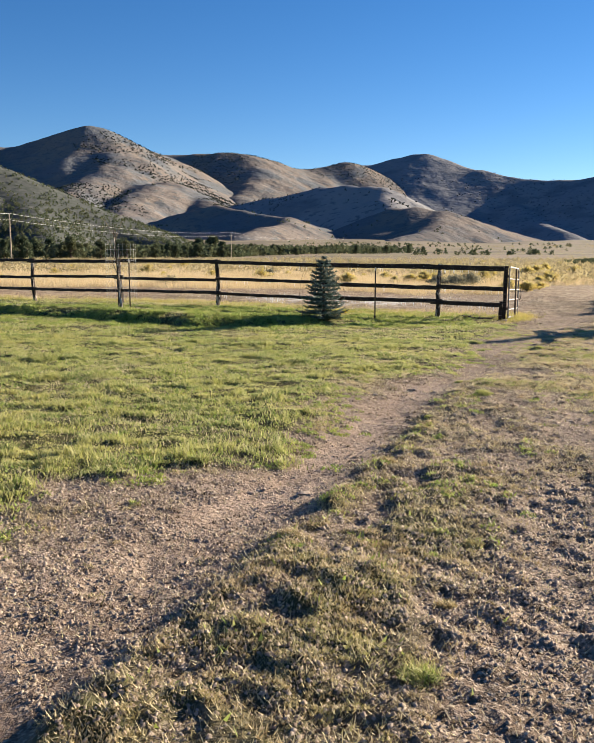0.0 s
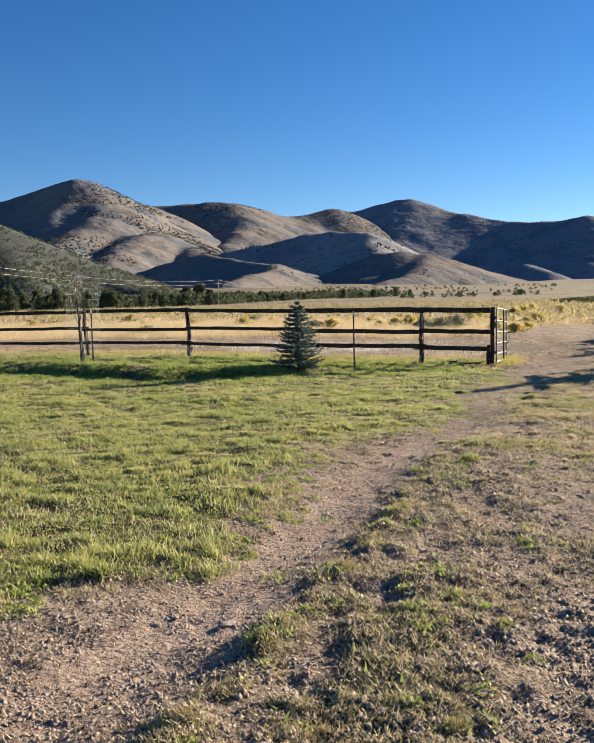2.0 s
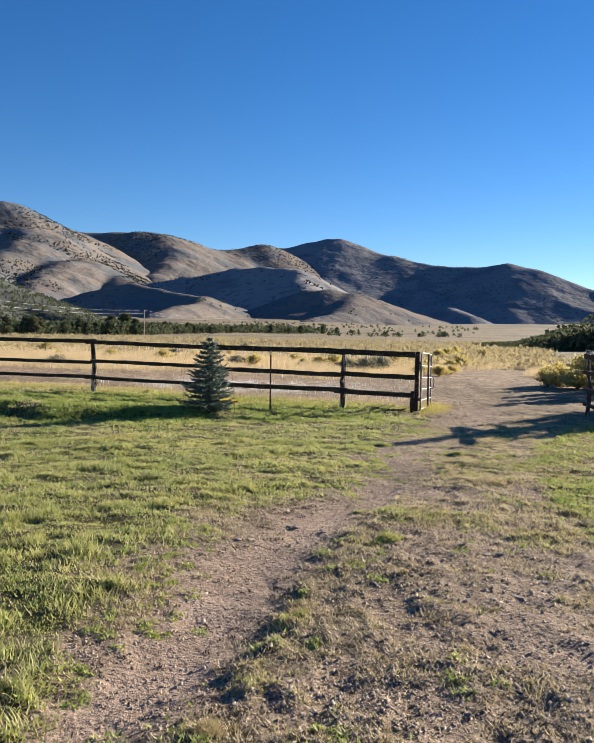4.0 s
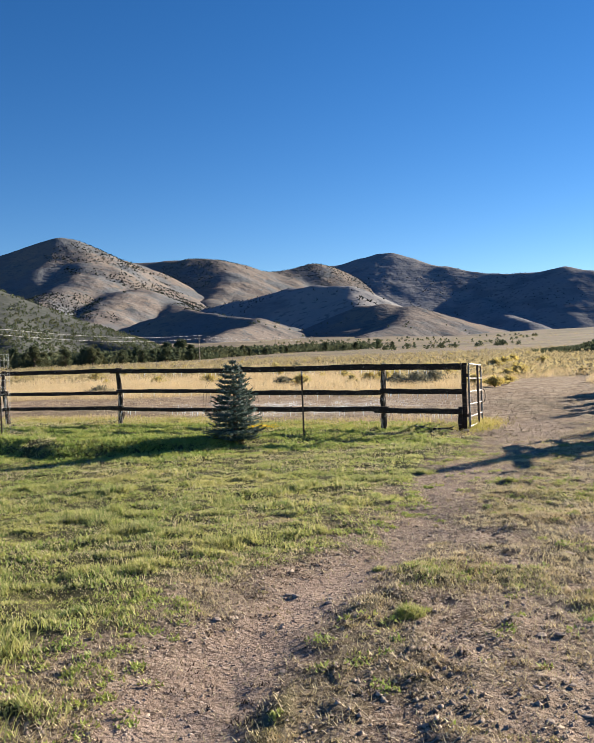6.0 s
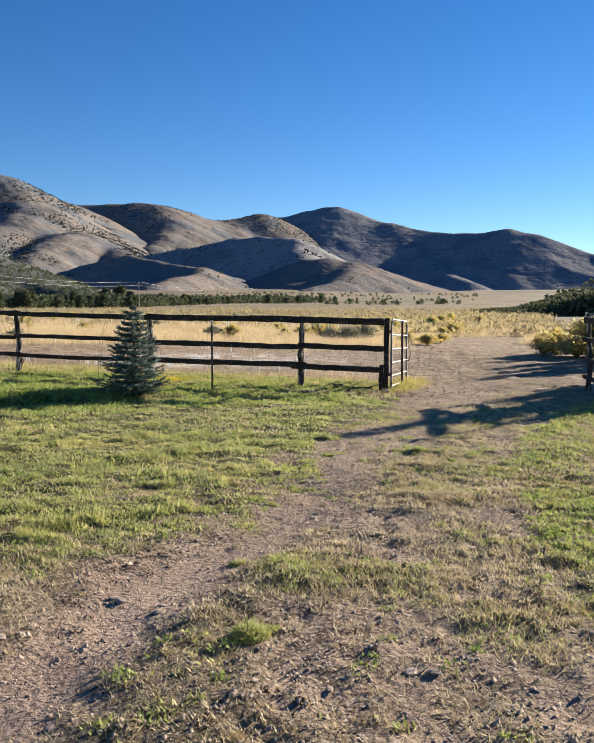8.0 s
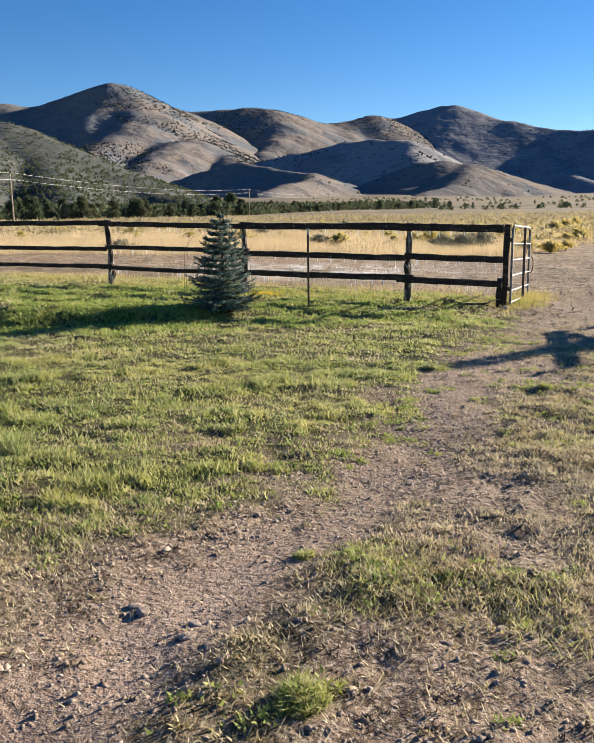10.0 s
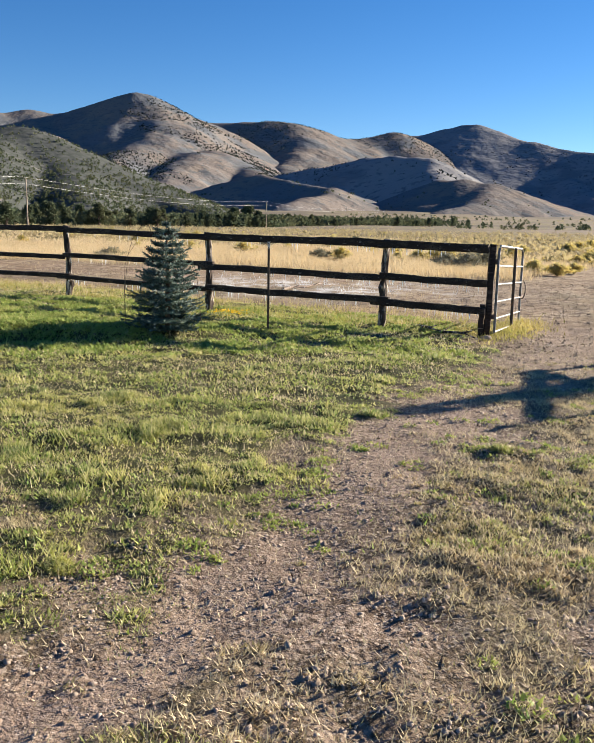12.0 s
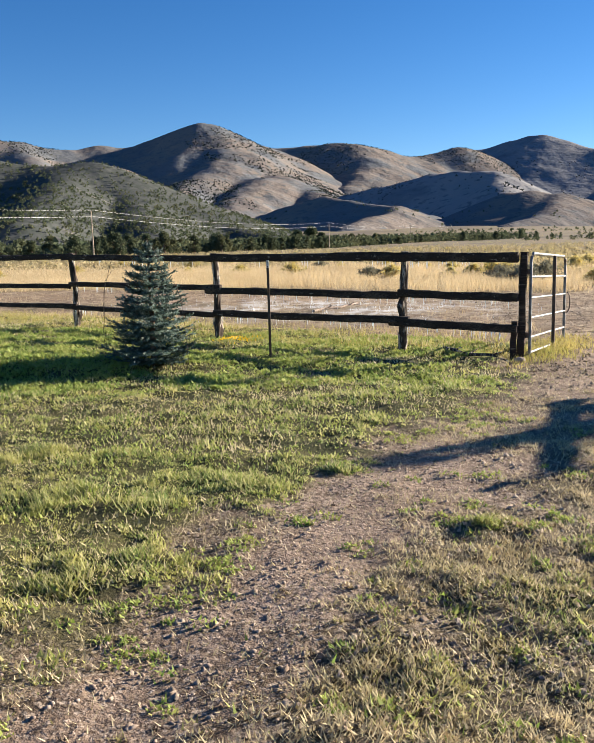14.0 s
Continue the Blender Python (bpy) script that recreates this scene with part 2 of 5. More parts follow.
    dirt = mix(dirt, at.outputs["Alpha"], packed)
    col = mix(dirt, sep.outputs[0], turf)
    col = mix(col, sep.outputs[1], straw)
    col = mix(col, sep.outputs[2], ice)
    ln.new(col, b.inputs["Base Color"])
    prev = None
    for scale, strength, dist in ((9, 0.5, 0.04), (32, 0.9, 0.02), (120, 0.8, 0.008)):
        x = n.new("ShaderNodeTexNoise")
        x.inputs["Scale"].default_value, x.inputs["Detail"].default_value = scale, 6
        ln.new(pos, x.inputs["Vector"])
        k = n.new("ShaderNodeBump")
        k.inputs["Strength"].default_value, k.inputs["Distance"].default_value = strength, dist
        ln.new(x.outputs[0], k.inputs["Height"])
        if prev:
            ln.new(prev, k.inputs["Normal"])
        prev = k.outputs[0]
    ln.new(prev, b.inputs["Normal"])
    return m


M_GROUND = ground_material()

# ---- plan of the ground ----
LAWN_Y = (0, 4.0, 4.9, 5.3, 5.45, 6.25, 8.1, 9.9, 10.7, 11.2, 12.1, 13.2, 14.2, 15.2, 16.3, 17.4, 18.5, 19.3, 20.2, 21.5, 22.8, 25)
LAWN_X = (-2.4, -2.0, -1.5, -1.0, -0.35, -0.05, -0.08, 0.45, 0.75, 1.35, 2.15, 2.5, 2.8, 3.05, 3.55, 3.95, 4.2, 4.35, 4.4, 4.9, 5.1, 4.8)
STRIP_Y = (0, 1.9, 3.0, 4.1, 5.8, 6.5, 8.55, 10.05, 12)
STRIP_X = (-1.2, -0.67, -0.25, 0.10, 0.64, 0.92, 1.44, 2.05, 3.0)
RIGHT_Y = (0, 5, 7.9, 8.4, 9.1, 10.0, 11.5, 13.0, 15.4, 20)
RIGHT_X = (5.0, 4.2, 3.62, 3.64, 3.65, 3.95, 4.2, 4.5, 5.6, 8.6)
TRACK_Y = (0, 2.7, 4.1, 5.0, 6.2, 7.2, 8.2, 9.5, 10.3, 11.1, 12.5, 13.2, 14.0, 15.0, 17.0, 20.0)
TRACK_X = (-1.5, -0.78, -0.45, 0.0, 0.35, 0.55, 0.9, 1.42, 1.88, 2.36, 2.76, 3.02, 3.32, 3.7, 4.6, 6.0)
FRINGE_Y = (9.2, 10.1, 10.35, 10.7, 11.3, 12.0, 12.6, 13.4)
FRINGE_X = (0.2, 1.1, 1.55, 1.95, 2.15, 2.35, 2.5, 2.7)
FENCE_X = (-40.0, -10.4, -7.1, -3.75, -0.5, 2.78, 4.37)
FENCE_Y = (34.5, 25.4, 24.4, 23.42, 22.35, 21.1, 20.3)


def wobble(x, y, size=1.0, seed=3):
    return fbm(x / size, y / size, seed, 3)


def lawn_mask(x, y):
    edge = np.interp(y, LAWN_Y, LAWN_X) + 0.42 * wobble(x, y, 0.8) + 0.3 * wobble(x, y, 0.25, 5)
    inside = ramp(edge - x + 0.4 * wobble(x, y, 0.16, 6) - 0.05, -0.2, 0.3)
    fence = np.interp(x, FENCE_X, FENCE_Y)
    far = ramp(fence + 2.2 + 1.2 * wobble(x, y, 2.5, 8) - y, 0, 1.2)
    bare = np.exp(-(((x - 0.85) / 0.38) ** 2 + ((y - 11.9) / 0.28) ** 2)) + 0.9 * np.exp(-(((x - 1.9) / 0.3) ** 2 + ((y - 18.7) / 0.22) ** 2))
    return inside * far * np.clip(1 - 1.5 * bare, 0, 1)


def track_mask(x, y):
    """The worn, packed wheel track."""
    d = np.abs(x - np.interp(y, TRACK_Y, TRACK_X)) + 0.12 * wobble(x, y, 0.7, 14) + 0.08 * wobble(x, y, 0.2, 15)
    beside = 0.85 * np.exp(-(((x - 3.0) / 0.75) ** 2 + ((y - 7.5) / 1.2) ** 2)) * ramp(wobble(x, y, 0.5, 18), -0.5, 0.1)
    return np.maximum(beside, ramp(np.interp(y, (6, 12, 13.5, 16), (0.55, 0.5, 0.6, 0.95)) - d, 0, 0.45) * np.interp(y, (2.5, 5.0, 9.8, 10.9, 12.2, 13.2, 19.0), (0.25, 0.9, 0.9, 0.3, 0.3, 0.6, 0.4)))


def fringe_mask(x, y):
    """Thin grass where the lawn gives out beside the track."""
    edge = np.interp(y, FRINGE_Y, FRINGE_X) + 0.3 * wobble(x, y, 0.5, 16)
    return ramp(edge - x, 0, 0.35) * ramp(y, 9.2, 9.9) * ramp(13.4 - y, 0, 0.6) * ramp(wobble(x, y, 0.25, 17), -0.65, 0.1)


def right_mask(x, y):
    edge = np.interp(y, RIGHT_Y, RIGHT_X) + 0.3 * wobble(x, y, 0.6, 11)
    return ramp(x - edge, -0.05, 0.3) * ramp(wobble(x, y, 0.8, 12), -0.45, 0.05) * ramp(20 - y, 0, 2)


def strip_mask(x, y):
    d = x - np.interp(y, STRIP_Y, STRIP_X)
    near = ramp(d, -0.08, 0.1) * ramp(1.7 - d, 0, 1.1) * ramp(11.0 - y, 0, 2) * ramp(wobble(x, y, 0.45, 21), -0.35, 0.2) * np.interp(y, (3.5, 6.0), (1, 0.45))
    edge = np.exp(-((d - 0.12) / 0.13) ** 2) * ramp(wobble(x, y, 0.5, 22), -0.3, 0.25) * ramp(11.3 - y, 0, 1.2)
    patches = 0.0
    for px, py, r in ((2.3, 9.85, 0.36), (2.55, 9.8, 0.34), (2.3, 9.45, 0.3), (2.85, 9.6, 0.26), (3.3, 8.8, 0.42), (3.82, 13.7, 0.35), (3.65, 11.9, 0.5), (1.1, 3.75, 0.3), (4.1, 12.7, 0.7), (0.74, 5.5, 0.25), (2.0, 8.78, 0.16), (1.97, 7.75, 0.2)):
        patches = patches + np.exp(-(((x - px) / r) ** 2 + ((y - py) / (0.8 * r)) ** 2))
    return np.clip(np.maximum(np.maximum(near, edge), patches * ramp(wobble(x, y, 0.3, 23), -0.5, 0.2)), 0, 1) * (1 - 0.9 * track_mask(x, y))


def thin_mask(x, y):
    """Sparse low turf between and beside the wheel tracks."""
    d = x - np.interp(y, STRIP_Y, STRIP_X)
    mid = ramp(d, -0.1, 0.6) * ramp(y, 8.5, 11.5) * ramp(18.2 - y, 0, 1.5) * ramp(np.interp(y, RIGHT_Y, RIGHT_X) + 0.4 - x, 0, 0.5)
    right = ramp(x - np.interp(y, (0, 6, 12, 20), (0.8, 1.7, 3.6, 6.2)), 0, 0.7) * ramp(y, 4, 6)
    left = ramp(np.interp(y, LAWN_Y, LAWN_X) + 0.7 - x, 0, 0.4) * ramp(np.interp(y, STRIP_Y, STRIP_X) - 0.75 - x, -0.4, 0.3)
    return np.clip(0.9 * mid + 0.55 * right + 0.8 * left + 0.12, 0, 1) * ramp(wobble(x, y, 0.5, 31), -0.5, 0.25) * (1 - 0.85 * track_mask(x, y))


def straw_mask(x, y):
    fence = np.interp(x, FENCE_X, FENCE_Y)
    start = fence + 13.5 + 3.0 * wobble(x, y, 6, 41) + ramp(-x, 2, 14) * -3
    road = np.interp(y, (0, 20, 27, 38, 48, 70), (6, 6.3, 7.6, 10.6, 14.5, 22))
    half = np.interp(y, (0, 20, 30, 60), (4, 3.2, 2.4, 1.6))
    clear = ramp(y, 44, 52) + (1 - ramp(y, 44, 52)) * ramp(np.abs(x - road) + 0.8 * wobble(x, y, 2, 42), half, half + 1.0)
    return ramp(y - start, 0, 2.5) * clear


def ice_mask(x, y):
    a = np.exp(-(((x - 0.8) / 3.4) ** 2 + ((y - 29.2) / 2.6) ** 2))
    return np.clip(a * 1.6, 0, 1) * ramp(wobble(x, y, 0.7, 51), -0.35, 0.2)


def height(x, y):
    x, y = np.asarray(x, float), np.asarray(y, float)
    r = np.hypot(x, y)
    bank = np.interp(x, (-20, -14, -10, -7, -5, -3.3, -1.5, -0.3, 1.0, 2.5), (25, 22.6, 21.2, 19.8, 18.4, 17.5, 17.8, 18.4, 18.9, 19.3))
    z = np.interp(x, (-6, -3, 0, 2.5), (0.17, 0.13, 0.05, 0.0)) * ramp(y - bank, 0, 0.8)
    lip = y - bank
    z = z + np.interp(x, (-9, -5, -3, -0.5, 1.5), (0.05, 0.10, 0.13, 0.09, 0.0)) * ramp(lip + 0.25 * wobble(x, y, 0.7, 9), 0, 0.35) * ramp(2.2 - lip, 0, 1.6)
    far = np.clip(r - 60, 0, 1040)
    z = z + 0.000022 * far ** 2 + 0.002 * np.maximum(r - 1100, 0) + ramp(r, 260, 700) * 4.5 * fbm(x / 170, y / 120, 77, 4)
    return z


def fine_height(x, y):
    """Ruts, lumps and clods on top of the broad form."""
    near = ramp(70 - np.hypot(x, y), 0, 40) * ramp(0.76 - np.abs(np.arctan2(x - 1.5, y + 2.5)), 0, 0.06)
    lawn, strip = lawn_mask(x, y), strip_mask(x, y)
    z = 0.03 * wobble(x, y, 1.6, 61) + 0.022 * wobble(x, y, 0.45, 62) + lawn * (0.03 + 0.034 * wobble(x, y, 0.24, 67)) + strip * np.interp(y, (8, 9.3), (1, 0.3)) * (0.05 + 0.042 * wobble(x, y, 0.28, 68))
    d = x - np.interp(y, STRIP_Y, STRIP_X)
    z = z - 0.05 * np.exp(-((d + 0.45) / 0.4) ** 2) * ramp(14 - y, 0, 4)
    rough = (1 - lawn) * ramp(d, -0.2, 0.4) * (1 - 0.8 * track_mask(x, y))
    z = z + rough * (0.036 * np.abs(wobble(x, y, 0.22, 63)) + 0.018 * wobble(x, y, 0.09, 64)) + 0.014 * (1 - lawn) * wobble(x, y, 0.1, 65) + 0.02 * strip * np.maximum(wobble(x, y, 0.22, 66), -0.2)
    z = z + 0.035 * wobble(x, y, 0.7, 69) * ramp(y, 16, 19) * ramp(x, 4.2, 5.6) * ramp(40 - y, 0, 4)
    return z * near


def level(x, y):
    return height(x, y) + fine_height(x, y)


def build_ground():
    ox, oy = 1.5, -2.5
    az = np.radians(np.concatenate([np.arange(-180, -44, 6.0), np.arange(-42, 40, 0.25), np.arange(42, 180, 6.0)]))
    r = [0.004]
    while r[-1] < 4700:
        q = r[-1]
        r.append(q * (1.8 if q < 0.4 else 1.15 if q < 2.6 else 1.0046 if q < 8 else 1.0075 if q < 25 else 1.02 if q < 70 else 1.045))
    r = np.array(r)
    A, R = np.meshgrid(az, r)
    X, Y = ox + R * np.sin(A), oy + R * np.cos(A)
    Z = level(X, Y)
    nr, na = X.shape
    verts = np.column_stack([X.ravel(), Y.ravel(), Z.ravel()])
    verts = np.vstack([verts, [[ox, oy, 0.0]]])
    i, j = np.meshgrid(np.arange(nr - 1), np.arange(na), indexing="ij")
    k = (j + 1) % na
    quads = np.column_stack([(i * na + j).ravel(), (i * na + k).ravel(), ((i + 1) * na + k).ravel(), ((i + 1) * na + j).ravel()])[:, ::-1]
    me = link_mesh("ground", verts, quads, M_GROUND, True)
    x, y = verts[:, 0], verts[:, 1]
    col = np.ones((len(verts), 4), np.float32)
    green = np.maximum(np.maximum(lawn_mask(x, y), 0.9 * right_mask(x, y)), np.maximum(strip_mask(x, y), 0.5 * thin_mask(x, y)))
    green = np.maximum(green, 0.75 * fringe_mask(x, y))
    col[:, 0] = np.where(y < 30, green, 0) * (1 - 0.85 * track_mask(x, y) * (1 - lawn_mask(x, y)))
    col[:, 3] = np.where(y < 22, track_mask(x, y) * (1 - lawn_mask(x, y)), 0)
    col[:, 1] = np.maximum(straw_mask(x, y), ramp(np.hypot(x, y), 90, 130))
    col[:, 2] = ice_mask(x, y)
    attr = me.color_attributes.new("cover", "FLOAT_COLOR", "POINT")
    attr.data.foreach_set("color", col.ravel())
    return tagged(new("ground", me), "bare reddish dirt wheel tracks, mown green lawn and straw-coloured field", "ground", kind="structure")


build_ground()
REF = (2.0, 4.0, 1.6)


def bearing(az, el, d):
    a = radians(az)
    return REF[0] + d * math.sin(a), REF[1] + d * math.cos(a), REF[2] + d * math.tan(radians(el))


def hill_field(X, Y, ridges, slope, base, rounding, hollow=1.7):
    """The highest of many concave slopes that fall away from ridge lines."""
    total = np.zeros(X.shape)
    away = np.full(X.shape, 1e9)
    for line in ridges:
        pts = [bearing(*p) for p in line]
        for (ax, ay, az_), (bx, by, bz) in zip(pts, pts[1:]):
            dx, dy = bx - ax, by - ay
            t = np.clip(((X - ax) * dx + (Y - ay) * dy) / (dx * dx + dy * dy), 0, 1)
            d = np.hypot(X - ax - t * dx, Y - ay - t * dy)
            rise = np.maximum(az_ + t * (bz - az_) - base, 1.0)
            d2 = np.sqrt(d * d + rounding ** 2) - rounding
            reach = hollow * rise / slope
            total += (rise / 100 * np.maximum(1 - d2 / reach, 0) ** hollow) ** 40
            away = np.minimum(away, d)
    best = base - 10 + 100 * total ** (1 / 40.0) * 0.985
    best = np.where(total > 0, best + 10 * ramp(best, base - 10, base + 15), base - 10)
    return best, away


def build_hill(name, label, ridges, az_range, r_range, mat, slope=0.5, base=3.0, rounding=40, step=0.13, rows=130, rough=26, grain=260, seed=1, hollow=1.5):
    az = np.radians(np.arange(az_range[0], az_range[1] + step, step))
    r = np.linspace(r_range[0], r_range[1], rows)
    A, R = np.meshgrid(az, r)
    X, Y = REF[0] + R * np.sin(A), REF[1] + R * np.cos(A)
    Z, away = hill_field(X, Y, ridges, slope, base, rounding, hollow)
    wx, wy = X + 0.3 * grain * fbm(X / grain, Y / grain, seed + 4, 3), Y + 0.3 * grain * fbm(X / grain, Y / grain, seed + 5, 3)
    gully = np.abs(fbm(wx / grain, wy / grain, seed, 6))
    lump = fbm(X / (grain * 0.45), Y / (grain * 0.45), seed + 9, 4)
    deep = ramp(away, 0, grain * 0.9) * ramp(Z, base + 4, base + 70)
    Z = Z + deep * rough * (0.35 - 1.5 * gully) + rough * 0.3 * lump * ramp(Z, base + 2, base + 50)
    nr, na = X.shape
    keep = Z > height(X, Y) - 12
    i, j = np.meshgrid(np.arange(nr - 1), np.arange(na - 1), indexing="ij")
    a = (i * na + j).ravel()
    quads = np.column_stack([a, a + 1, a + na + 1, a + na])[:, ::-1]
    kf = keep.ravel()
    quads = quads[kf[quads].any(axis=1)]
    me = link_mesh(name, np.column_stack([X.ravel(), Y.ravel(), Z.ravel()]), quads, mat, True)
    return tagged(new(name, me), label, "mountain", kind="structure"), (X, Y, Z)


HILLS = {}
HILLS["a"] = build_hill("mountain_peak", "high tawny grass mountain with dark scrub patches, side-lit", [
    [(-40, 8.4, 2600), (-31, 7.5, 2650), (-28, 7.1, 2650), (-25.5, 7.35, 2700), (-24.2, 7.2, 2700), (-21.6, 7.9, 2640), (-19.9, 8.42, 2600), (-18.6, 8.68, 2580), (-17.9, 8.55, 2600), (-16.5, 7.92, 2670), (-15.1, 7.4, 2750), (-14.1, 7.1, 2800),
     (-12.5, 6.35, 2740), (-11.7, 5.65, 2600), (-11.25, 5.0, 2430), (-11.6, 4.8, 2300), (-13.0, 5.15, 2200), (-14.6, 5.2, 2100), (-15.6, 4.6, 1960), (-16.2, 3.8, 1820), (-17.4, 2.7, 1640)],
    [(-18.4, 8.5, 2580), (-17.1, 7.4, 2420), (-17.4, 6.4, 2240), (-19.4, 5.15, 2020), (-20.3, 4.35, 1880), (-20.8, 3.0, 1700)],
    [(-11.4, 4.7, 2280), (-10.7, 4.1, 2060), (-10.0, 3.5, 1880), (-9.6, 2.4, 1640)],
    [(-25.5, 7.3, 2700), (-24.4, 5.8, 2300), (-23.2, 4.2, 1900)],
    [(-31, 7.4, 2650), (-29, 5.6, 2150)],
], (-42, -6), (950, 3300), M_MOUNT, slope=0.62, base=8, rounding=55, hollow=1.12, rough=34, grain=300, seed=3, rows=200)
HILLS["b"] = build_hill("mountain_range_middle", "tawny sunlit shoulder of the mountain range with a wooded crest", [
    [(-19, 6.9, 3250), (-14, 7.15, 3150), (-11, 7.2, 3080), (-9.3, 7.28, 3020), (-8.0, 7.2, 3000), (-6.2, 6.75, 3060), (-3.8, 6.2, 3200), (-0.7, 6.6, 3330), (0.2, 6.5, 3400), (1.1, 5.75, 3400), (1.75, 4.9, 3330), (2.2, 3.6, 3200)],
    [(-7.6, 7.1, 3010), (-6.9, 6.2, 2840), (-7.4, 5.3, 2660), (-8.2, 4.4, 2480)],
    [(-2.2, 6.3, 3260), (-2.6, 5.5, 3060), (-4.0, 4.6, 2760)],
], (-20, 5), (1700, 3700), M_MOUNT, slope=0.6, base=12, rounding=60, hollow=1.1, rough=26, grain=330, seed=14, rows=170)
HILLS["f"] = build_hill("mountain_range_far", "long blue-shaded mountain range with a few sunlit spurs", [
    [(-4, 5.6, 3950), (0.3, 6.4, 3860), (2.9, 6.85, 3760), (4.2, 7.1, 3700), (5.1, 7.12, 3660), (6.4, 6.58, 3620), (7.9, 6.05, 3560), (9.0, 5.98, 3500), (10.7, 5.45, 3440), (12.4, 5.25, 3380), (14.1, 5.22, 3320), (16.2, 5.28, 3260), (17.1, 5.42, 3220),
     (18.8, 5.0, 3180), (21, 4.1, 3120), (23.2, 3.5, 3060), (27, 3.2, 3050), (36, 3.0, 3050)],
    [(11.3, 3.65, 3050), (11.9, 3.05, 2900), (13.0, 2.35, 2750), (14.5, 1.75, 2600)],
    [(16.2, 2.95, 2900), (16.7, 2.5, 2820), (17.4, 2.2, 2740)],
], (-6, 38), (1500, 4300), M_HAZY_SLOPES, slope=0.46, base=12, rounding=30, hollow=1.08, rough=26, grain=420, seed=17, rows=190)
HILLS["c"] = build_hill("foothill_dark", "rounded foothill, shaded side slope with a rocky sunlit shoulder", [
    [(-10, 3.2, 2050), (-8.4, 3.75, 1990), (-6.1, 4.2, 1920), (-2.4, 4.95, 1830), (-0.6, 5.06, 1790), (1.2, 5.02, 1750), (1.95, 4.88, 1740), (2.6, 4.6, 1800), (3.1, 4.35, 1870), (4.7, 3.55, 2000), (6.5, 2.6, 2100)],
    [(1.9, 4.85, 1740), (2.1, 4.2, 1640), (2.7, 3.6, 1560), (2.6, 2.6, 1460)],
], (-12, 9), (1050, 2500), M_HAZY_SLOPES, slope=0.6, base=12, rounding=26, hollow=1.1, rough=12, grain=190, seed=25, rows=150)
HILLS["d"] = build_hill("foothill_ridge", "low tawny foothill ridge with a shaded flank", [
    [(-13, 3.0, 1720), (-11.5, 3.3, 1640), (-9.9, 3.7, 1560), (-8.0, 3.33, 1480), (-6.1, 2.97, 1390), (-4.8, 2.84, 1330), (-3.7, 2.52, 1390), (-1.8, 1.92, 1490), (-0.5, 1.3, 1570), (1, 0.9, 1650)],
    [(-4.8, 2.84, 1330), (-5.0, 2.5, 1230), (-6.6, 2.15, 1130), (-8.4, 1.6, 1040), (-9.6, 1.0, 980)],
    [(-2.4, 2.1, 1450), (-2.9, 1.75, 1330), (-4.2, 1.45, 1200)],
], (-15, 4), (780, 1900), M_MOUNT, slope=0.5, base=8, rounding=14, hollow=1.5, rough=8, grain=120, seed=33, rows=150)
HILLS["e"] = build_hill("foothill_spur", "tawny foothill spur dotted with junipers", [
    [(0.6, 1.4, 1500), (2.0, 2.7, 1470), (2.9, 3.5, 1440), (4.5, 3.58, 1400), (6.1, 3.3, 1380), (7.5, 2.83, 1470), (8.9, 2.38, 1560), (10.2, 1.95, 1640), (12.3, 1.36, 1770), (14, 0.8, 1880), (16, 0.5, 1980)],
    [(6.1, 3.3, 1380), (6.1, 2.6, 1270), (5.0, 1.8, 1140), (2.8, 1.45, 1060)],
    [(8.9, 2.38, 1560), (8.9, 1.7, 1380), (8.0, 1.2, 1250)],
], (-7, 18), (820, 2200), M_MOUNT, slope=0.48, base=11, rounding=20, hollow=1.6, rough=9, grain=150, seed=41, rows=150)
HILLS["l"] = build_hill("wooded_hill_left", "near rocky hill with scattered dark junipers", [
    [(-42, 6.9, 1000), (-33, 6.5, 960), (-29.6, 6.1, 930), (-26.6, 6.25, 900), (-25.6, 6.1, 890), (-24.2, 5.35, 870), (-22.6, 4.4, 840), (-20.9, 3.55, 810), (-19.6, 2.85, 790), (-17, 1.9, 750), (-14, 1.4, 700), (-11, 1.0, 640), (-9, 0.6, 600)],
    [(-27.6, 6.1, 900), (-29, 4.0, 700), (-31, 2.4, 560)],
    [(-23.3, 4.75, 850), (-23, 2.8, 680), (-22, 1.6, 560)],
], (-44, -6), (380, 1500), M_WOODHILL, slope=0.5, base=3, rounding=20, rough=10, grain=120, seed=52)
# The crest past az 38 is unseen, raised to throw shade on the plain.
HILLS["r"] = build_hill("wooded_hill_right", "shaded hillside covered with dark scrub oak and juniper", [
    [(13.6, -0.45, 300), (14.7, -0.1, 290), (17.2, 0.4, 270), (19.4, 1.2, 250), (21.0, 1.95, 240), (23.1, 2.5, 232), (24.5, 2.9, 230), (30, 4.6, 235), (38, 6.5, 230), (50, 11, 215), (64, 12, 205)],
], (12, 62), (120, 420), M_WOODHILL, slope=0.5, base=0.0, rounding=6, rough=3, grain=40, seed=63, step=0.3)
# ---- grasses and stones: joined, uncountable ----
def in_view(x, y):
    return (x > 0.75 - 0.60 * (y - 0.1) - 0.4) & (x < np.maximum(2.6 + 0.56 * (y - 4.0), 1.3 + 0.4 * y))


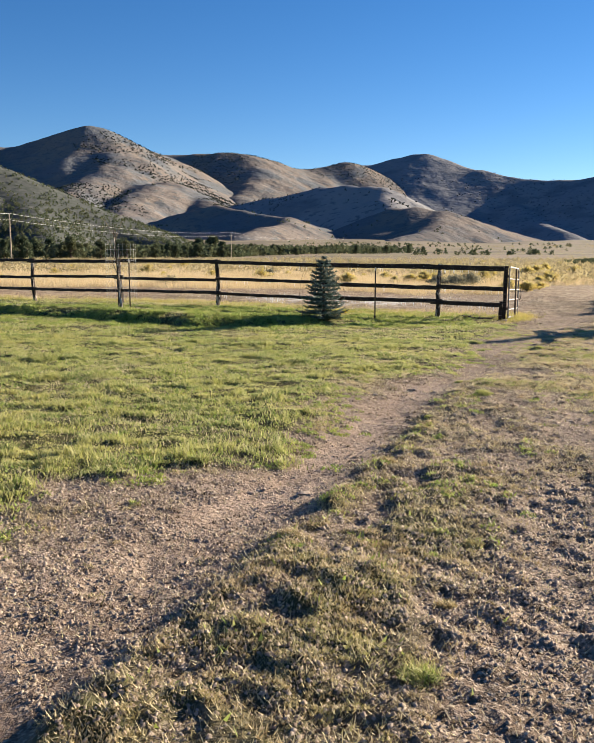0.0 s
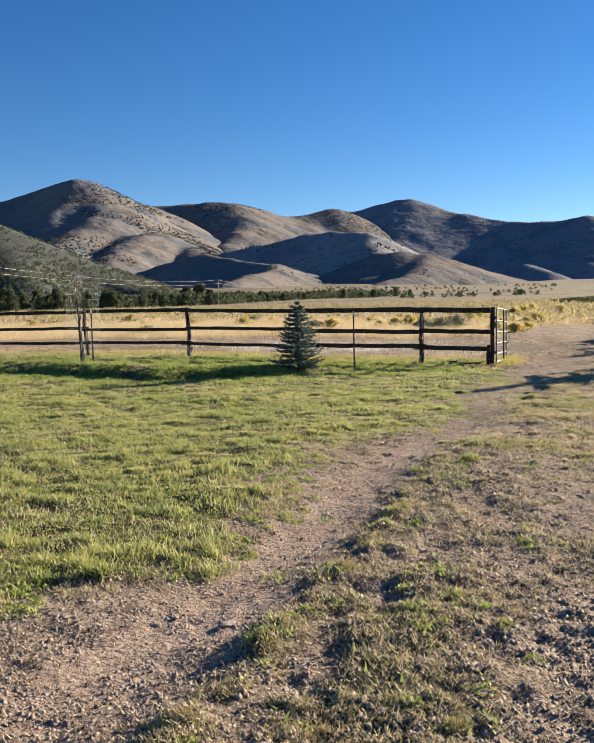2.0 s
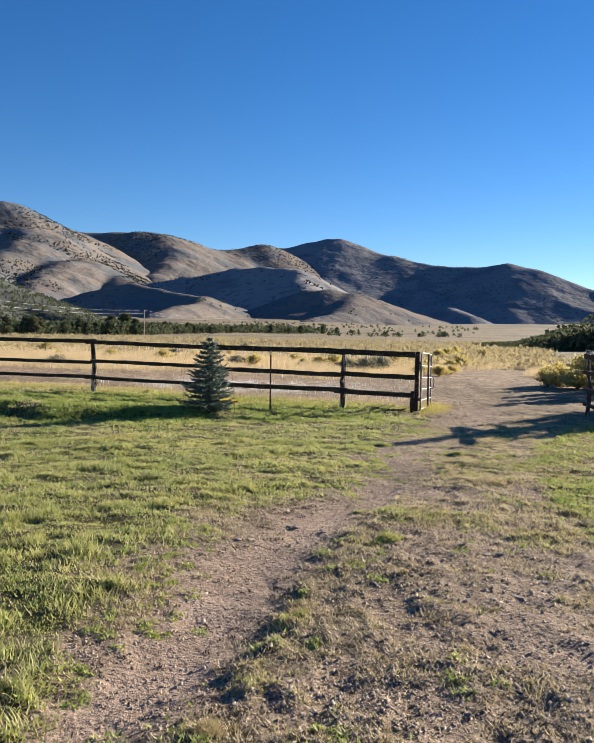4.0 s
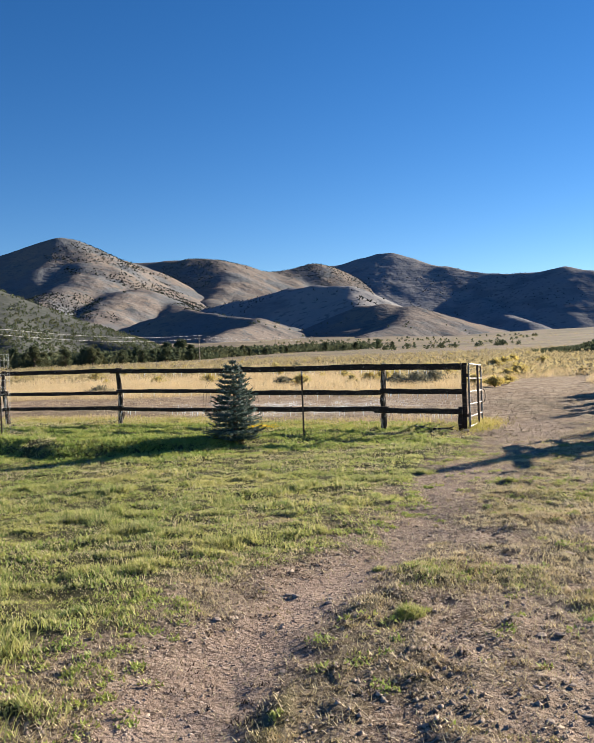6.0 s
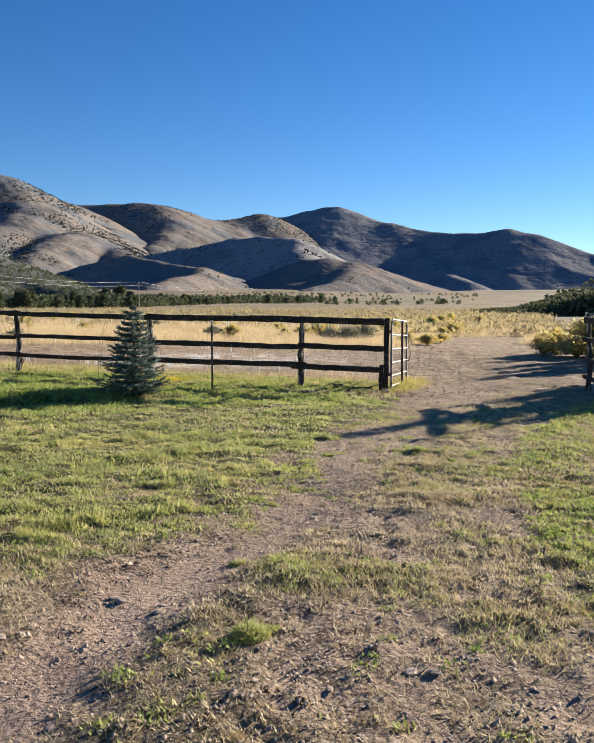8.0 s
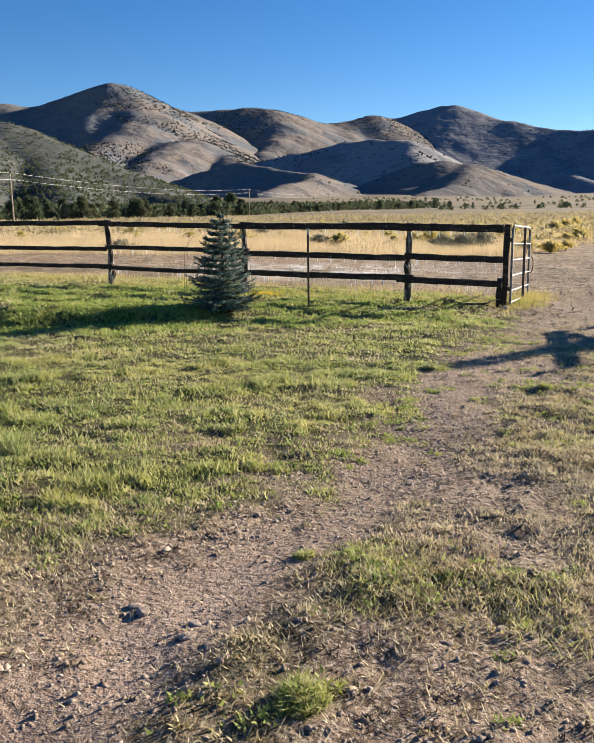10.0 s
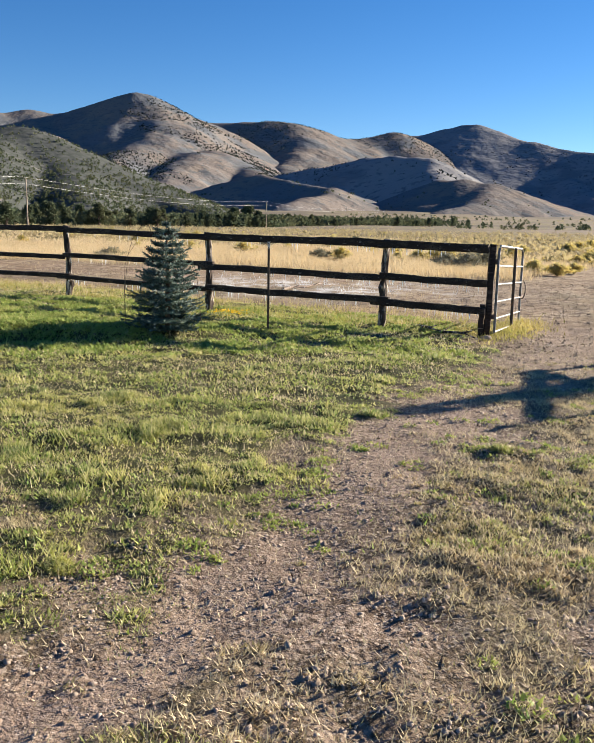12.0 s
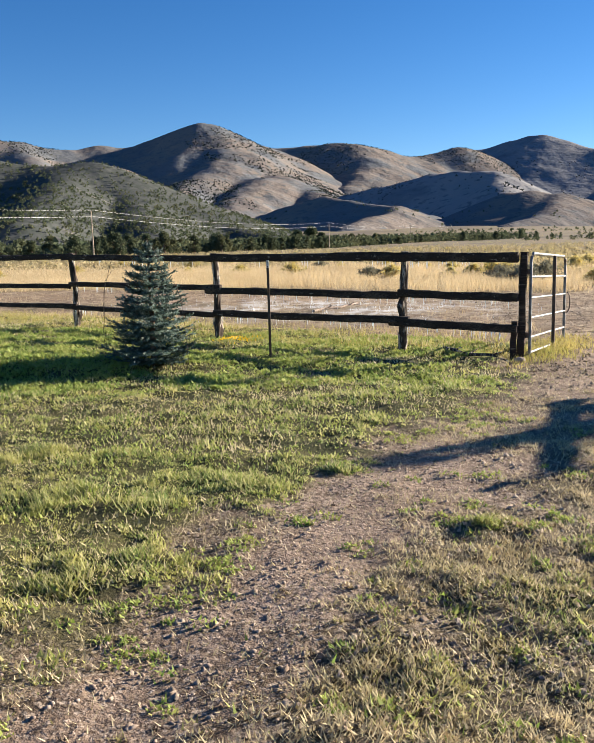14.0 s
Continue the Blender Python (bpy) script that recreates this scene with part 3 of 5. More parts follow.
def scatter(n, box, mask, local=rng):
    x, y = local.uniform(box[0], box[1], n), local.uniform(box[2], box[3], n)
    keep = in_view(x, y)
    x, y = x[keep], y[keep]
    keep = local.random(len(x)) < mask(x, y)
    return x[keep], y[keep]


def blade_arrays(x, y, z, length, width, lean, local=rng, bend=True):
    """Grass blades: a tapering strip of two triangles and a tip, bent over."""
    n = len(x)
    a = local.uniform(0, 2 * np.pi, n)
    b = a + local.uniform(-0.9, 0.9, n) + np.pi / 2
    dx, dy = np.cos(a) * lean, np.sin(a) * lean
    ux, uy = np.cos(b) * width / 2, np.sin(b) * width / 2
    up = np.sqrt(np.maximum(1 - lean ** 2, 0.02))
    if bend:
        v = np.empty((n, 5, 3), np.float32)
        for k, (s, f, w) in enumerate(((0, 0, 1), (0, 0, -1), (0.55, 0.4, 0.8), (0.55, 0.4, -0.8), (1, 1, 0))):
            v[:, k, 0] = x + dx * length * f + ux * w
            v[:, k, 1] = y + dy * length * f + uy * w
            v[:, k, 2] = z + up * length * s - (0.006 if s == 0 else 0)
        f = np.array([[0, 1, 2], [1, 3, 2], [2, 3, 4]])
        faces = (np.arange(n)[:, None, None] * 5 + f[None]).reshape(-1, 3)
    else:
        v = np.empty((n, 3, 3), np.float32)
        for k, (s, f, w) in enumerate(((0, 0, 1), (0, 0, -1), (1, 1, 0))):
            v[:, k, 0] = x + dx * length * f + ux * w
            v[:, k, 1] = y + dy * length * f + uy * w
            v[:, k, 2] = z + up * length * s - (0.006 if s == 0 else 0)
        faces = np.arange(n * 3).reshape(-1, 3)
    return v.reshape(-1, 3), faces


def stuff(name, pieces, mat, label, category, smooth=False):
    verts, faces, off = [], [], 0
    for v, f in pieces:
        verts.append(v)
        faces.append(f + off)
        off += len(v)
    ob = new(name, link_mesh(name, np.vstack(verts), np.vstack(faces), mat, smooth))
    return tagged(ob, label, category, kind="stuff")


def build_lawn():
    pieces = []
    for box, n, wide, bend in (((-4.5, 6, 2, 9), 520000, 0.0078, True), ((-9, 8, 9, 15), 1000000, 0.0125, False), ((-15, 9.5, 15, 27), 600000, 0.02, False)):
        x, y = scatter(n, box, lambda x, y: np.maximum(np.maximum(lawn_mask(x, y), 0.95 * fringe_mask(x, y)), 0.8 * right_mask(x, y)) * (0.25 + 0.75 * ramp(fbm(x / 0.22, y / 0.15, 73, 3), -0.38, 0.08)) * (0.4 + 0.6 * ramp(fbm(x / 0.75, y / 0.3, 74, 3), -0.36, -0.06)))
        tall = 0.82 + 0.75 * ramp(fbm(x / 0.6, y / 0.6, 71, 3), 0.1, 0.5) + 0.3 * np.exp(-((np.interp(y, LAWN_Y, LAWN_X) - x) / 0.5) ** 2) * (y < 9) + 0.7 * (1 - lawn_mask(x, y - 0.7)) * (y < 8)
        mown = 0.8 + 0.35 * np.sin((y * 0.86 - x * 0.5) * 5.2)
        length = rng.uniform(0.016, 0.045, len(x)) * (0.42 + 1.65 * ramp(fbm(x / 0.19, y / 0.15, 72, 2), -0.25, 0.45)) * tall * (0.45 + 0.55 * np.maximum(lawn_mask(x, y), right_mask(x, y))) * np.where(y > 8.5, mown, 1) * np.interp(y, (4, 22), (1.0, 1.15)) * (1 - 0.45 * right_mask(x, y) * (1 - lawn_mask(x, y)))
        pieces.append(blade_arrays(x, y, level(x, y), length, wide * rng.uniform(0.7, 1.3, len(x)), rng.uniform(0.4, 0.99, len(x)), bend=bend))
    x, y = rng.uniform(-16, 9, 120000), rng.uniform(-5, 23, 120000)
    keep = ~in_view(x, y) & (rng.random(120000) < np.maximum(lawn_mask(x, y), 0.6 * right_mask(x, y)))
    x, y = x[keep], y[keep]
    pieces.append(blade_arrays(x, y, level(x, y), rng.uniform(0.03, 0.07, len(x)), rng.uniform(0.03, 0.05, len(x)), rng.uniform(0.6, 0.99, len(x)), bend=False))
    stuff("lawn_grass", pieces, M_GRASS, "short green lawn grass, lit from behind by low sun", "grass")


def mats(n, box, mask, leaves, radius, rise, length, width, lean=(0.5, 0.985)):
    """Low domed cushions of small leaves."""
    x, y = scatter(n, box, mask)
    r = rng.uniform(*radius, len(x)) * (0.7 + 0.6 * value_noise(x / 0.3, y / 0.3, 82))
    k = leaves
    a, q = rng.uniform(0, 2 * np.pi, (len(x), k)), rng.random((len(x), k)) ** 0.6
    px = (x[:, None] + np.cos(a) * q * r[:, None]).ravel()
    py = (y[:, None] + np.sin(a) * q * r[:, None] * 0.8).ravel()
    pz = level(px, py) + (rise * (r / radius[1])[:, None] * (1 - q ** 2) * rng.uniform(0.2, 1.0, (len(x), k))).ravel()
    m = len(px)
    return blade_arrays(px, py, pz, rng.uniform(*length, m), rng.uniform(*width, m), rng.uniform(*lean, m), bend=False)


def build_weeds():
    pieces = []
    pieces.append(mats(10000, (-1.6, 3.2, 1.0, 7.5), lambda x, y: np.clip(strip_mask(x, y) + 0.25 * thin_mask(x, y), 0, 1) * (1 - lawn_mask(x, y)) * ramp(wobble(x, y, 0.35, 88), -0.3, 0.35), 30, (0.025, 0.075), 0.03, (0.010, 0.024), (0.005, 0.010), (0.7, 0.995)))
    pieces.append(mats(19000, (-3, 8, 6.5, 19.5), lambda x, y: np.clip(strip_mask(x, y) + 0.6 * right_mask(x, y) + 0.4 * thin_mask(x, y), 0, 1) * (1 - lawn_mask(x, y)) * ramp(wobble(x, y, 0.5, 89), -0.25, 0.3), 22, (0.04, 0.12), 0.035, (0.014, 0.034), (0.008, 0.014), (0.65, 0.99)))
    x, y = scatter(90000, (-3, 7, 0.8, 20), lambda x, y: np.clip(strip_mask(x, y) * (1 - lawn_mask(x, y)), 0, 1))
    length = rng.uniform(0.012, 0.04, len(x)) * (0.8 + 0.7 * ramp(fbm(x / 0.3, y / 0.3, 81, 2), 0, 0.5))
    pieces.append(blade_arrays(x, y, level(x, y), length, rng.uniform(0.005, 0.011, len(x)), rng.uniform(0.5, 0.985, len(x)), bend=False))
    x, y = scatter(120000, (-1.6, 2.6, 1.2, 6.8), lambda x, y: np.clip(strip_mask(x, y) * (1 - lawn_mask(x, y)), 0, 1) * ramp(fbm(x / 0.13, y / 0.13, 84, 2), -0.4, 0.2))
    length = rng.uniform(0.012, 0.038, len(x)) * (0.7 + 0.9 * ramp(fbm(x / 0.22, y / 0.22, 83, 2), -0.1, 0.5))
    pieces.append(blade_arrays(x, y, level(x, y), length, rng.uniform(0.005, 0.011, len(x)), rng.uniform(0.5, 0.985, len(x)), bend=False))
    x, y = scatter(200000, (-4, 9, 1.2, 21), lambda x, y: np.clip(0.6 * thin_mask(x, y) + 0.4 * right_mask(x, y), 0, 1) * (1 - lawn_mask(x, y)))
    length = rng.uniform(0.015, 0.055, len(x))
    pieces.append(blade_arrays(x, y, level(x, y), length, rng.uniform(0.004, 0.009, len(x)), rng.uniform(0.3, 0.95, len(x)), bend=False))
    stuff("track_weeds", pieces, M_WEED, "low olive-green weeds growing between the wheel tracks", "weeds")


def build_broadleaf():
    def mask(x, y):
        return np.clip(0.55 * lawn_mask(x, y) * ramp(wobble(x, y, 0.5, 85), -0.1, 0.35) + 0.8 * right_mask(x, y) * ramp(wobble(x, y, 0.4, 86), -0.3, 0.2) + 0.25 * strip_mask(x, y) * ramp(wobble(x, y, 0.3, 87), 0.0, 0.4), 0, 1)
    x, y = scatter(260000, (-10, 8, 1.5, 19), mask)
    green = mats(22000, (-4, 8, 2.5, 18), lambda x, y: np.clip(1.6 * right_mask(x, y) + 0.5 * strip_mask(x, y) * (y > 3.5) + 0.55 * np.exp(-((x - np.interp(y, LAWN_Y, LAWN_X)) / 0.45) ** 2) + 0.7 * lawn_mask(x, y + 0.5) * (y < 6) + 0.45 * thin_mask(x, y) * ramp(wobble(x, y, 1.1, 100), 0.0, 0.3), 0, 1) * (1 - lawn_mask(x, y)) * ramp(wobble(x, y, 0.4, 92), -0.15, 0.25), 26, (0.04, 0.11), 0.04, (0.014, 0.03), (0.011, 0.02), (0.6, 0.99))
    clover = mats(26000, (-13, 4, 14.5, 23), lambda x, y: lawn_mask(x, y) * ramp(y - np.interp(x, (-14, -8, -3, 1, 4), (19.5, 18.2, 16.8, 17.5, 18.2)) + 0.9 * wobble(x, y, 1.2, 104), -0.3, 0.9) * ramp(wobble(x, y, 0.8, 105), -0.4, 0.15), 12, (0.07, 0.17), 0.05, (0.03, 0.06), (0.022, 0.04), (0.6, 0.99))
    z = level(x, y) + rng.uniform(0.0, 0.03, len(x))
    stuff("broadleaf_weeds", [clover, blade_arrays(x, y, z, rng.uniform(0.02, 0.045, len(x)), rng.uniform(0.012, 0.022, len(x)), rng.uniform(0.5, 0.98, len(x)), bend=False), green], M_LEAF, "dark green broad-leaved weeds among the lawn grass", "weeds")
    x, y = rng.normal(0.05, 0.16, 160), rng.normal(21.6, 0.2, 160)
    stuff("yellow_flowers", [blade_arrays(x, y, level(x, y) + 0.07, rng.uniform(0.02, 0.04, 160), rng.uniform(0.015, 0.03, 160), rng.uniform(0.3, 0.98, 160), bend=False)],
          material("yellow_petals", (0.75, 0.5, 0.03), rough=0.6, glow_through=0.4), "small yellow flowers by the fence", "flowers")


def build_litter():
    def mask(x, y):
        return np.clip(0.3 + 0.6 * strip_mask(x, y) + 0.5 * thin_mask(x, y) - 0.35 * lawn_mask(x, y), 0, 1) * (1 - track_mask(x, y) * np.interp(y, (9.5, 11.5), (0.8, 0.1)))
    x, y = scatter(300000, (-4, 8, 0.8, 19), mask)
    p1 = blade_arrays(x, y, level(x, y) + 0.006, rng.uniform(0.012, 0.045, len(x)), rng.uniform(0.004, 0.008, len(x)), rng.uniform(0.7, 0.99, len(x)), bend=False)
    x, y = scatter(330000, (-14, 5, 4, 26), lambda x, y: 0.42 * lawn_mask(x, y) * ramp(wobble(x, y, 0.9, 91), -0.3, 0.35))
    p2 = blade_arrays(x, y, level(x, y) + 0.008, rng.uniform(0.02, 0.06, len(x)), rng.uniform(0.005, 0.009, len(x)) * np.interp(y, (6, 20), (1, 1.6)), rng.uniform(0.4, 0.97, len(x)), bend=False)
    x, y = scatter(220000, (-4, 8, 1.2, 21), lambda x, y: np.clip(0.9 * thin_mask(x, y) + 0.35 * strip_mask(x, y), 0, 1) * (1 - lawn_mask(x, y)))
    p3 = blade_arrays(x, y, level(x, y), rng.uniform(0.02, 0.06, len(x)), rng.uniform(0.004, 0.008, len(x)), rng.uniform(0.5, 0.985, len(x)), bend=False)
    p4 = mats(21000, (-3, 7, 5, 18.5), lambda x, y: np.clip(thin_mask(x, y) + 0.3 * strip_mask(x, y), 0, 1) * np.interp(y, (7.5, 10), (0.25, 1)) * (1 - 0.7 * right_mask(x, y)) * (1 - lawn_mask(x, y)) * ramp(wobble(x, y, 0.6, 90), -0.35, 0.3), 18, (0.04, 0.10), 0.022, (0.018, 0.045), (0.005, 0.009), (0.5, 0.99))
    stuff("dry_grass_litter", [p1, p2, p3, p4], M_DRY, "dry straw litter lying on the dirt", "dry grass")


def pebble_arrays(x, y, z, size, local=rng):
    n = len(x)
    base = np.array([[1, 0, 0], [0, 1, 0], [-1, 0, 0], [0, -1, 0], [0.25, 0.1, 0.62], [0.6, 0.6, 0.3], [-0.6, 0.55, 0.35], [-0.5, -0.6, 0.3], [0.6, -0.55, 0.35]])
    f = np.array([[4, 5, 6], [4, 6, 7], [4, 7, 8], [4, 8, 5], [0, 1, 5], [1, 6, 5], [1, 2, 6], [2, 7, 6], [2, 3, 7], [3, 8, 7], [3, 0, 8], [0, 5, 8]])
    a = local.uniform(0, 2 * np.pi, n)
    sx, sy, sz = size * local.uniform(0.6, 1.2, n), size * local.uniform(0.5, 0.9, n), size * local.uniform(0.5, 1.0, n)
    p = base[None] * (1 + local.uniform(-0.22, 0.22, (n, 9, 1)))
    px, py, pz = p[..., 0] * sx[:, None], p[..., 1] * sy[:, None], p[..., 2] * sz[:, None]
    v = np.stack([x[:, None] + px * np.cos(a)[:, None] - py * np.sin(a)[:, None], y[:, None] + px * np.sin(a)[:, None] + py * np.cos(a)[:, None], z[:, None] + pz - 0.1 * size[:, None]], axis=-1)
    return v.reshape(-1, 3), (np.arange(n)[:, None, None] * 9 + f[None]).reshape(-1, 3)


def clod_arrays(x, y, z, size, local=rng):
    """Small crooked lumps of four faces."""
    n = len(x)
    a = local.uniform(0, 2 * np.pi, n)[:, None] + np.array([0, 1.3, 3.1, 4.7])[None] + local.uniform(-0.4, 0.4, (n, 4))
    r = size[:, None] * local.uniform(0.6, 1.2, (n, 4))
    v = np.empty((n, 5, 3), np.float32)
    v[:, :4, 0], v[:, :4, 1] = x[:, None] + r * np.cos(a), y[:, None] + r * np.sin(a)
    v[:, :4, 2] = (z - 0.004)[:, None] + size[:, None] * local.uniform(-0.1, 0.25, (n, 4))
    v[:, 4, 0], v[:, 4, 1] = x + size * local.uniform(-0.5, 0.5, n), y + size * local.uniform(-0.5, 0.5, n)
    v[:, 4, 2] = z + size * local.uniform(0.35, 1.05, n)
    f = np.array([[0, 1, 4], [1, 2, 4], [2, 3, 4], [3, 0, 4]])
    return v.reshape(-1, 3), (np.arange(n)[:, None, None] * 5 + f[None]).reshape(-1, 3)


def build_gravel():
    def mask(x, y):
        return np.clip(1 - lawn_mask(x, y) - 0.4 * strip_mask(x, y) - 0.6 * right_mask(x, y), 0, 1) * np.interp(y, (2, 6, 12, 20), (1, 0.9, 0.7, 0.15)) * ramp(wobble(x, y, 0.7, 95), -0.6, 0.2)
    x, y = scatter(76000, (-4, 8, 0.8, 17), mask)
    size = 0.0045 + 0.011 * rng.random(len(x)) ** 2.6 + 0.0003 * y
    cx, cy = scatter(210000, (-4, 8, 0.8, 19), lambda x, y: (1 - track_mask(x, y) * np.interp(y, (9.5, 11.5), (0.7, 0.0))) * np.clip(1 - 1.2 * lawn_mask(x, y), 0, 1) * (0.6 + 0.4 * ramp(x - np.interp(y, STRIP_Y, STRIP_X), -0.2, 0.3)) * ramp(wobble(x, y, 0.35, 96), -0.35, 0.35) * np.interp(y, (3, 7, 10, 13, 17), (1, 0.8, 0.6, 0.5, 0.2)))
    nx, ny = scatter(170000, (-2.2, 4.2, 0.9, 7.5), lambda x, y: np.clip(1 - 1.2 * lawn_mask(x, y), 0, 1) * (0.75 + 0.25 * ramp(x - np.interp(y, STRIP_Y, STRIP_X), 0.3, 1.2)) * ramp(wobble(x, y, 0.3, 94), -0.45, 0.3) * np.interp(y, (4.2, 7.4), (1, 0)))
    fx, fy = rng.uniform(-9, 9, 26000), rng.uniform(22.5, 37, 26000)
    fk = rng.random(26000) < ramp(wobble(fx, fy, 1.5, 93), -0.3, 0.4) * (1 - lawn_mask(fx, fy))
    rx, ry = rng.uniform(4.5, 12, 12000), rng.uniform(16, 34, 12000)
    fx, fy = np.append(fx[fk], rx), np.append(fy[fk], ry)
    stuff("field_clods", [clod_arrays(fx, fy, level(fx, fy), 0.01 + 0.024 * rng.random(len(fx)) ** 3)], material("field_clod_earth", (0.22, 0.15, 0.10), [(3, (0.13, 0.09, 0.06), 0.4, 0.6)], island=((0.36, 0.28, 0.21), 0.8)),
          "lumps of churned soil behind the fence", "dirt clods")
    stuff("dirt_clods", [clod_arrays(nx, ny, level(nx, ny), 0.004 + 0.013 * rng.random(len(nx)) ** 2.2), clod_arrays(cx, cy, level(cx, cy), 0.005 + 0.014 * rng.random(len(cx)) ** 2.4 + 0.0003 * cy)], material("clod_earth", (0.25, 0.178, 0.125), [(8, (0.14, 0.095, 0.064), 0.5, 0.66)], island=((0.50, 0.40, 0.31), 0.85), bump=[(60, 0.6, 0.006)]),
          "crumbled brown clods of dried mud", "dirt clods")
    stuff("gravel", [pebble_arrays(x, y, level(x, y), size)], M_STONE, "small angular gravel strewn over the dirt", "gravel")


def build_straw():
    pieces = []
    for box, n, h, w in (((-26, 18, 30, 62), 280000, 0.38, 0.014), ((-70, 40, 62, 140), 110000, 0.34, 0.045)):
        x, y = rng.uniform(box[0], box[1], n), rng.uniform(box[2], box[3], n)
        keep = (np.abs(x) < 0.72 * y) & ((y < 58) | (x < 0.32 * y)) & (rng.random(n) < straw_mask(x, y) * ramp(wobble(x, y, 2.5, 97), -0.7, 0.1))
        x, y = x[keep], y[keep]
        length = h * rng.uniform(0.5, 1.3, len(x)) * (1 + 0.4 * wobble(x, y, 3, 98))
        pieces.append(blade_arrays(x, y, level(x, y), length, w * rng.uniform(0.6, 1.3, len(x)), rng.uniform(0.1, 0.75, len(x)), bend=False))
    n = 60000
    x, y = rng.uniform(-16, 5, n), rng.uniform(21, 37, n)
    past = y - np.interp(x, FENCE_X, FENCE_Y)
    keep = rng.random(n) < np.clip(ramp(past, 0, 0.6) * ramp(6.0 - past, 0, 4), 0.12, 1) * ramp(wobble(x, y, 1.2, 99), -0.3, 0.4) * (past > 0)
    x, y = x[keep], y[keep]
    pieces.append(blade_arrays(x, y, level(x, y), rng.uniform(0.05, 0.15, len(x)), rng.uniform(0.006, 0.012, len(x)), rng.uniform(0.1, 0.8, len(x)), bend=False))
    stuff("straw_field_grass", pieces, M_STRAW, "tall dry straw-coloured grass in the field behind the fence", "dry grass")


build_lawn()
build_weeds()
build_broadleaf()
build_litter()
build_gravel()
build_straw()


def build_iced_grass():
    n = 3600
    x, y = rng.uniform(-6, 6, n), rng.uniform(23.5, 35, n)
    keep = rng.random(n) < np.clip(ice_mask(x, y) * 0.9 + 0.04 * np.exp(-(((x - 2.5) / 3) ** 2 + ((y - 25) / 2) ** 2)), 0, 1)
    x, y = x[keep], y[keep]
    stuff("iced_grass", [blade_arrays(x, y, level(x, y), rng.uniform(0.03, 0.13, len(x)), rng.uniform(0.006, 0.014, len(x)), rng.uniform(0.05, 0.6, len(x)), bend=False)], M_ICE,
          "white ice-coated grass stalks on the wet ground", "iced grass")


build_iced_grass()


def build_fence_grass():
    """Yellow-green grass along the fence and round the foot of the gate."""
    n = 150000
    x, y = rng.uniform(-16, 7, n), rng.uniform(19.5, 32, n)
    past = y - np.interp(x, FENCE_X, FENCE_Y)
    gate = np.exp(-(((x - 4.9 - 0.3 * (y - 21.4)) / 0.35) ** 2 + ((y - 21.4) / 1.1) ** 2))
    want = np.maximum(ramp(past, -0.6, 0.2) * ramp(3.6 - past, 0, 3) * (x < 4.4), gate) * ramp(wobble(x, y, 0.6, 101), -0.4, 0.25)
    keep = rng.random(n) < want
    gx, gy = rng.normal(4.95, 0.24, 2600), rng.normal(21.3, 0.75, 2600)
    x, y = np.append(x[keep], gx + 0.3 * (gy - 21.3)), np.append(y[keep], gy)
    stuff("fence_grass", [blade_arrays(x, y, level(x, y), rng.uniform(0.04, 0.13, len(x)), rng.uniform(0.007, 0.014, len(x)), rng.uniform(0.2, 0.9, len(x)), bend=False)],
          material("yellowing_grass", (0.42, 0.36, 0.10), [(1.0, (0.30, 0.31, 0.06), 0.42, 0.6)], rough=0.7, island=((0.58, 0.46, 0.20), 0.7), glow_through=0.4), "yellowing grass along the foot of the fence", "grass")


def build_dead_leaves():
    def mask(x, y):
        patch = (1 - 0.85 * track_mask(x, y)) * ramp(wobble(x, y, 0.7, 102), -0.1, 0.3) * ramp(wobble(x, y, 0.2, 103), -0.4, 0.2)
        # Denser dark pieces round the foot of the corner post.
        corner = 0.9 * np.exp(-(((x - 4.0) / 0.9) ** 2 + ((y - 19.6) / 0.55) ** 2))
        return np.clip(corner + patch * (1 - 1.2 * lawn_mask(x, y)) * np.interp(y, (3, 9, 16), (1, 0.8, 0.3)), 0, 1)
    stuff("dead_leaf_litter", [mats(17000, (-3, 7, 1.0, 20.3), mask, 12, (0.02, 0.07), 0.012, (0.010, 0.026), (0.007, 0.014), (0.6, 0.99))],
          material("brown_dead_leaves", (0.085, 0.055, 0.036), [(5, (0.14, 0.095, 0.06), 0.45, 0.62)], rough=0.85, island=((0.22, 0.16, 0.10), 0.6)), "brown crumbled dead leaves on the dirt", "leaf litter")


build_fence_grass()
build_dead_leaves()


# ---- plants ----
def leaf_cloud(n, sample, size, local, up=0.0):
    """n small leaf triangles round points given by sample(local, n)."""
    c = sample(local, n)
    d = local.normal(size=(n, 3))
    d[:, 2] += up
    d /= np.linalg.norm(d, axis=1)[:, None]
    e = np.cross(d, local.normal(size=(n, 3)))
    e /= np.linalg.norm(e, axis=1)[:, None] + 1e-9
    s = size * local.uniform(0.6, 1.4, n)[:, None]
    v = np.stack([c - e * s * 0.35, c + e * s * 0.35, c + d * s], axis=1).reshape(-1, 3)
    return v, np.arange(n * 3).reshape(-1, 3)


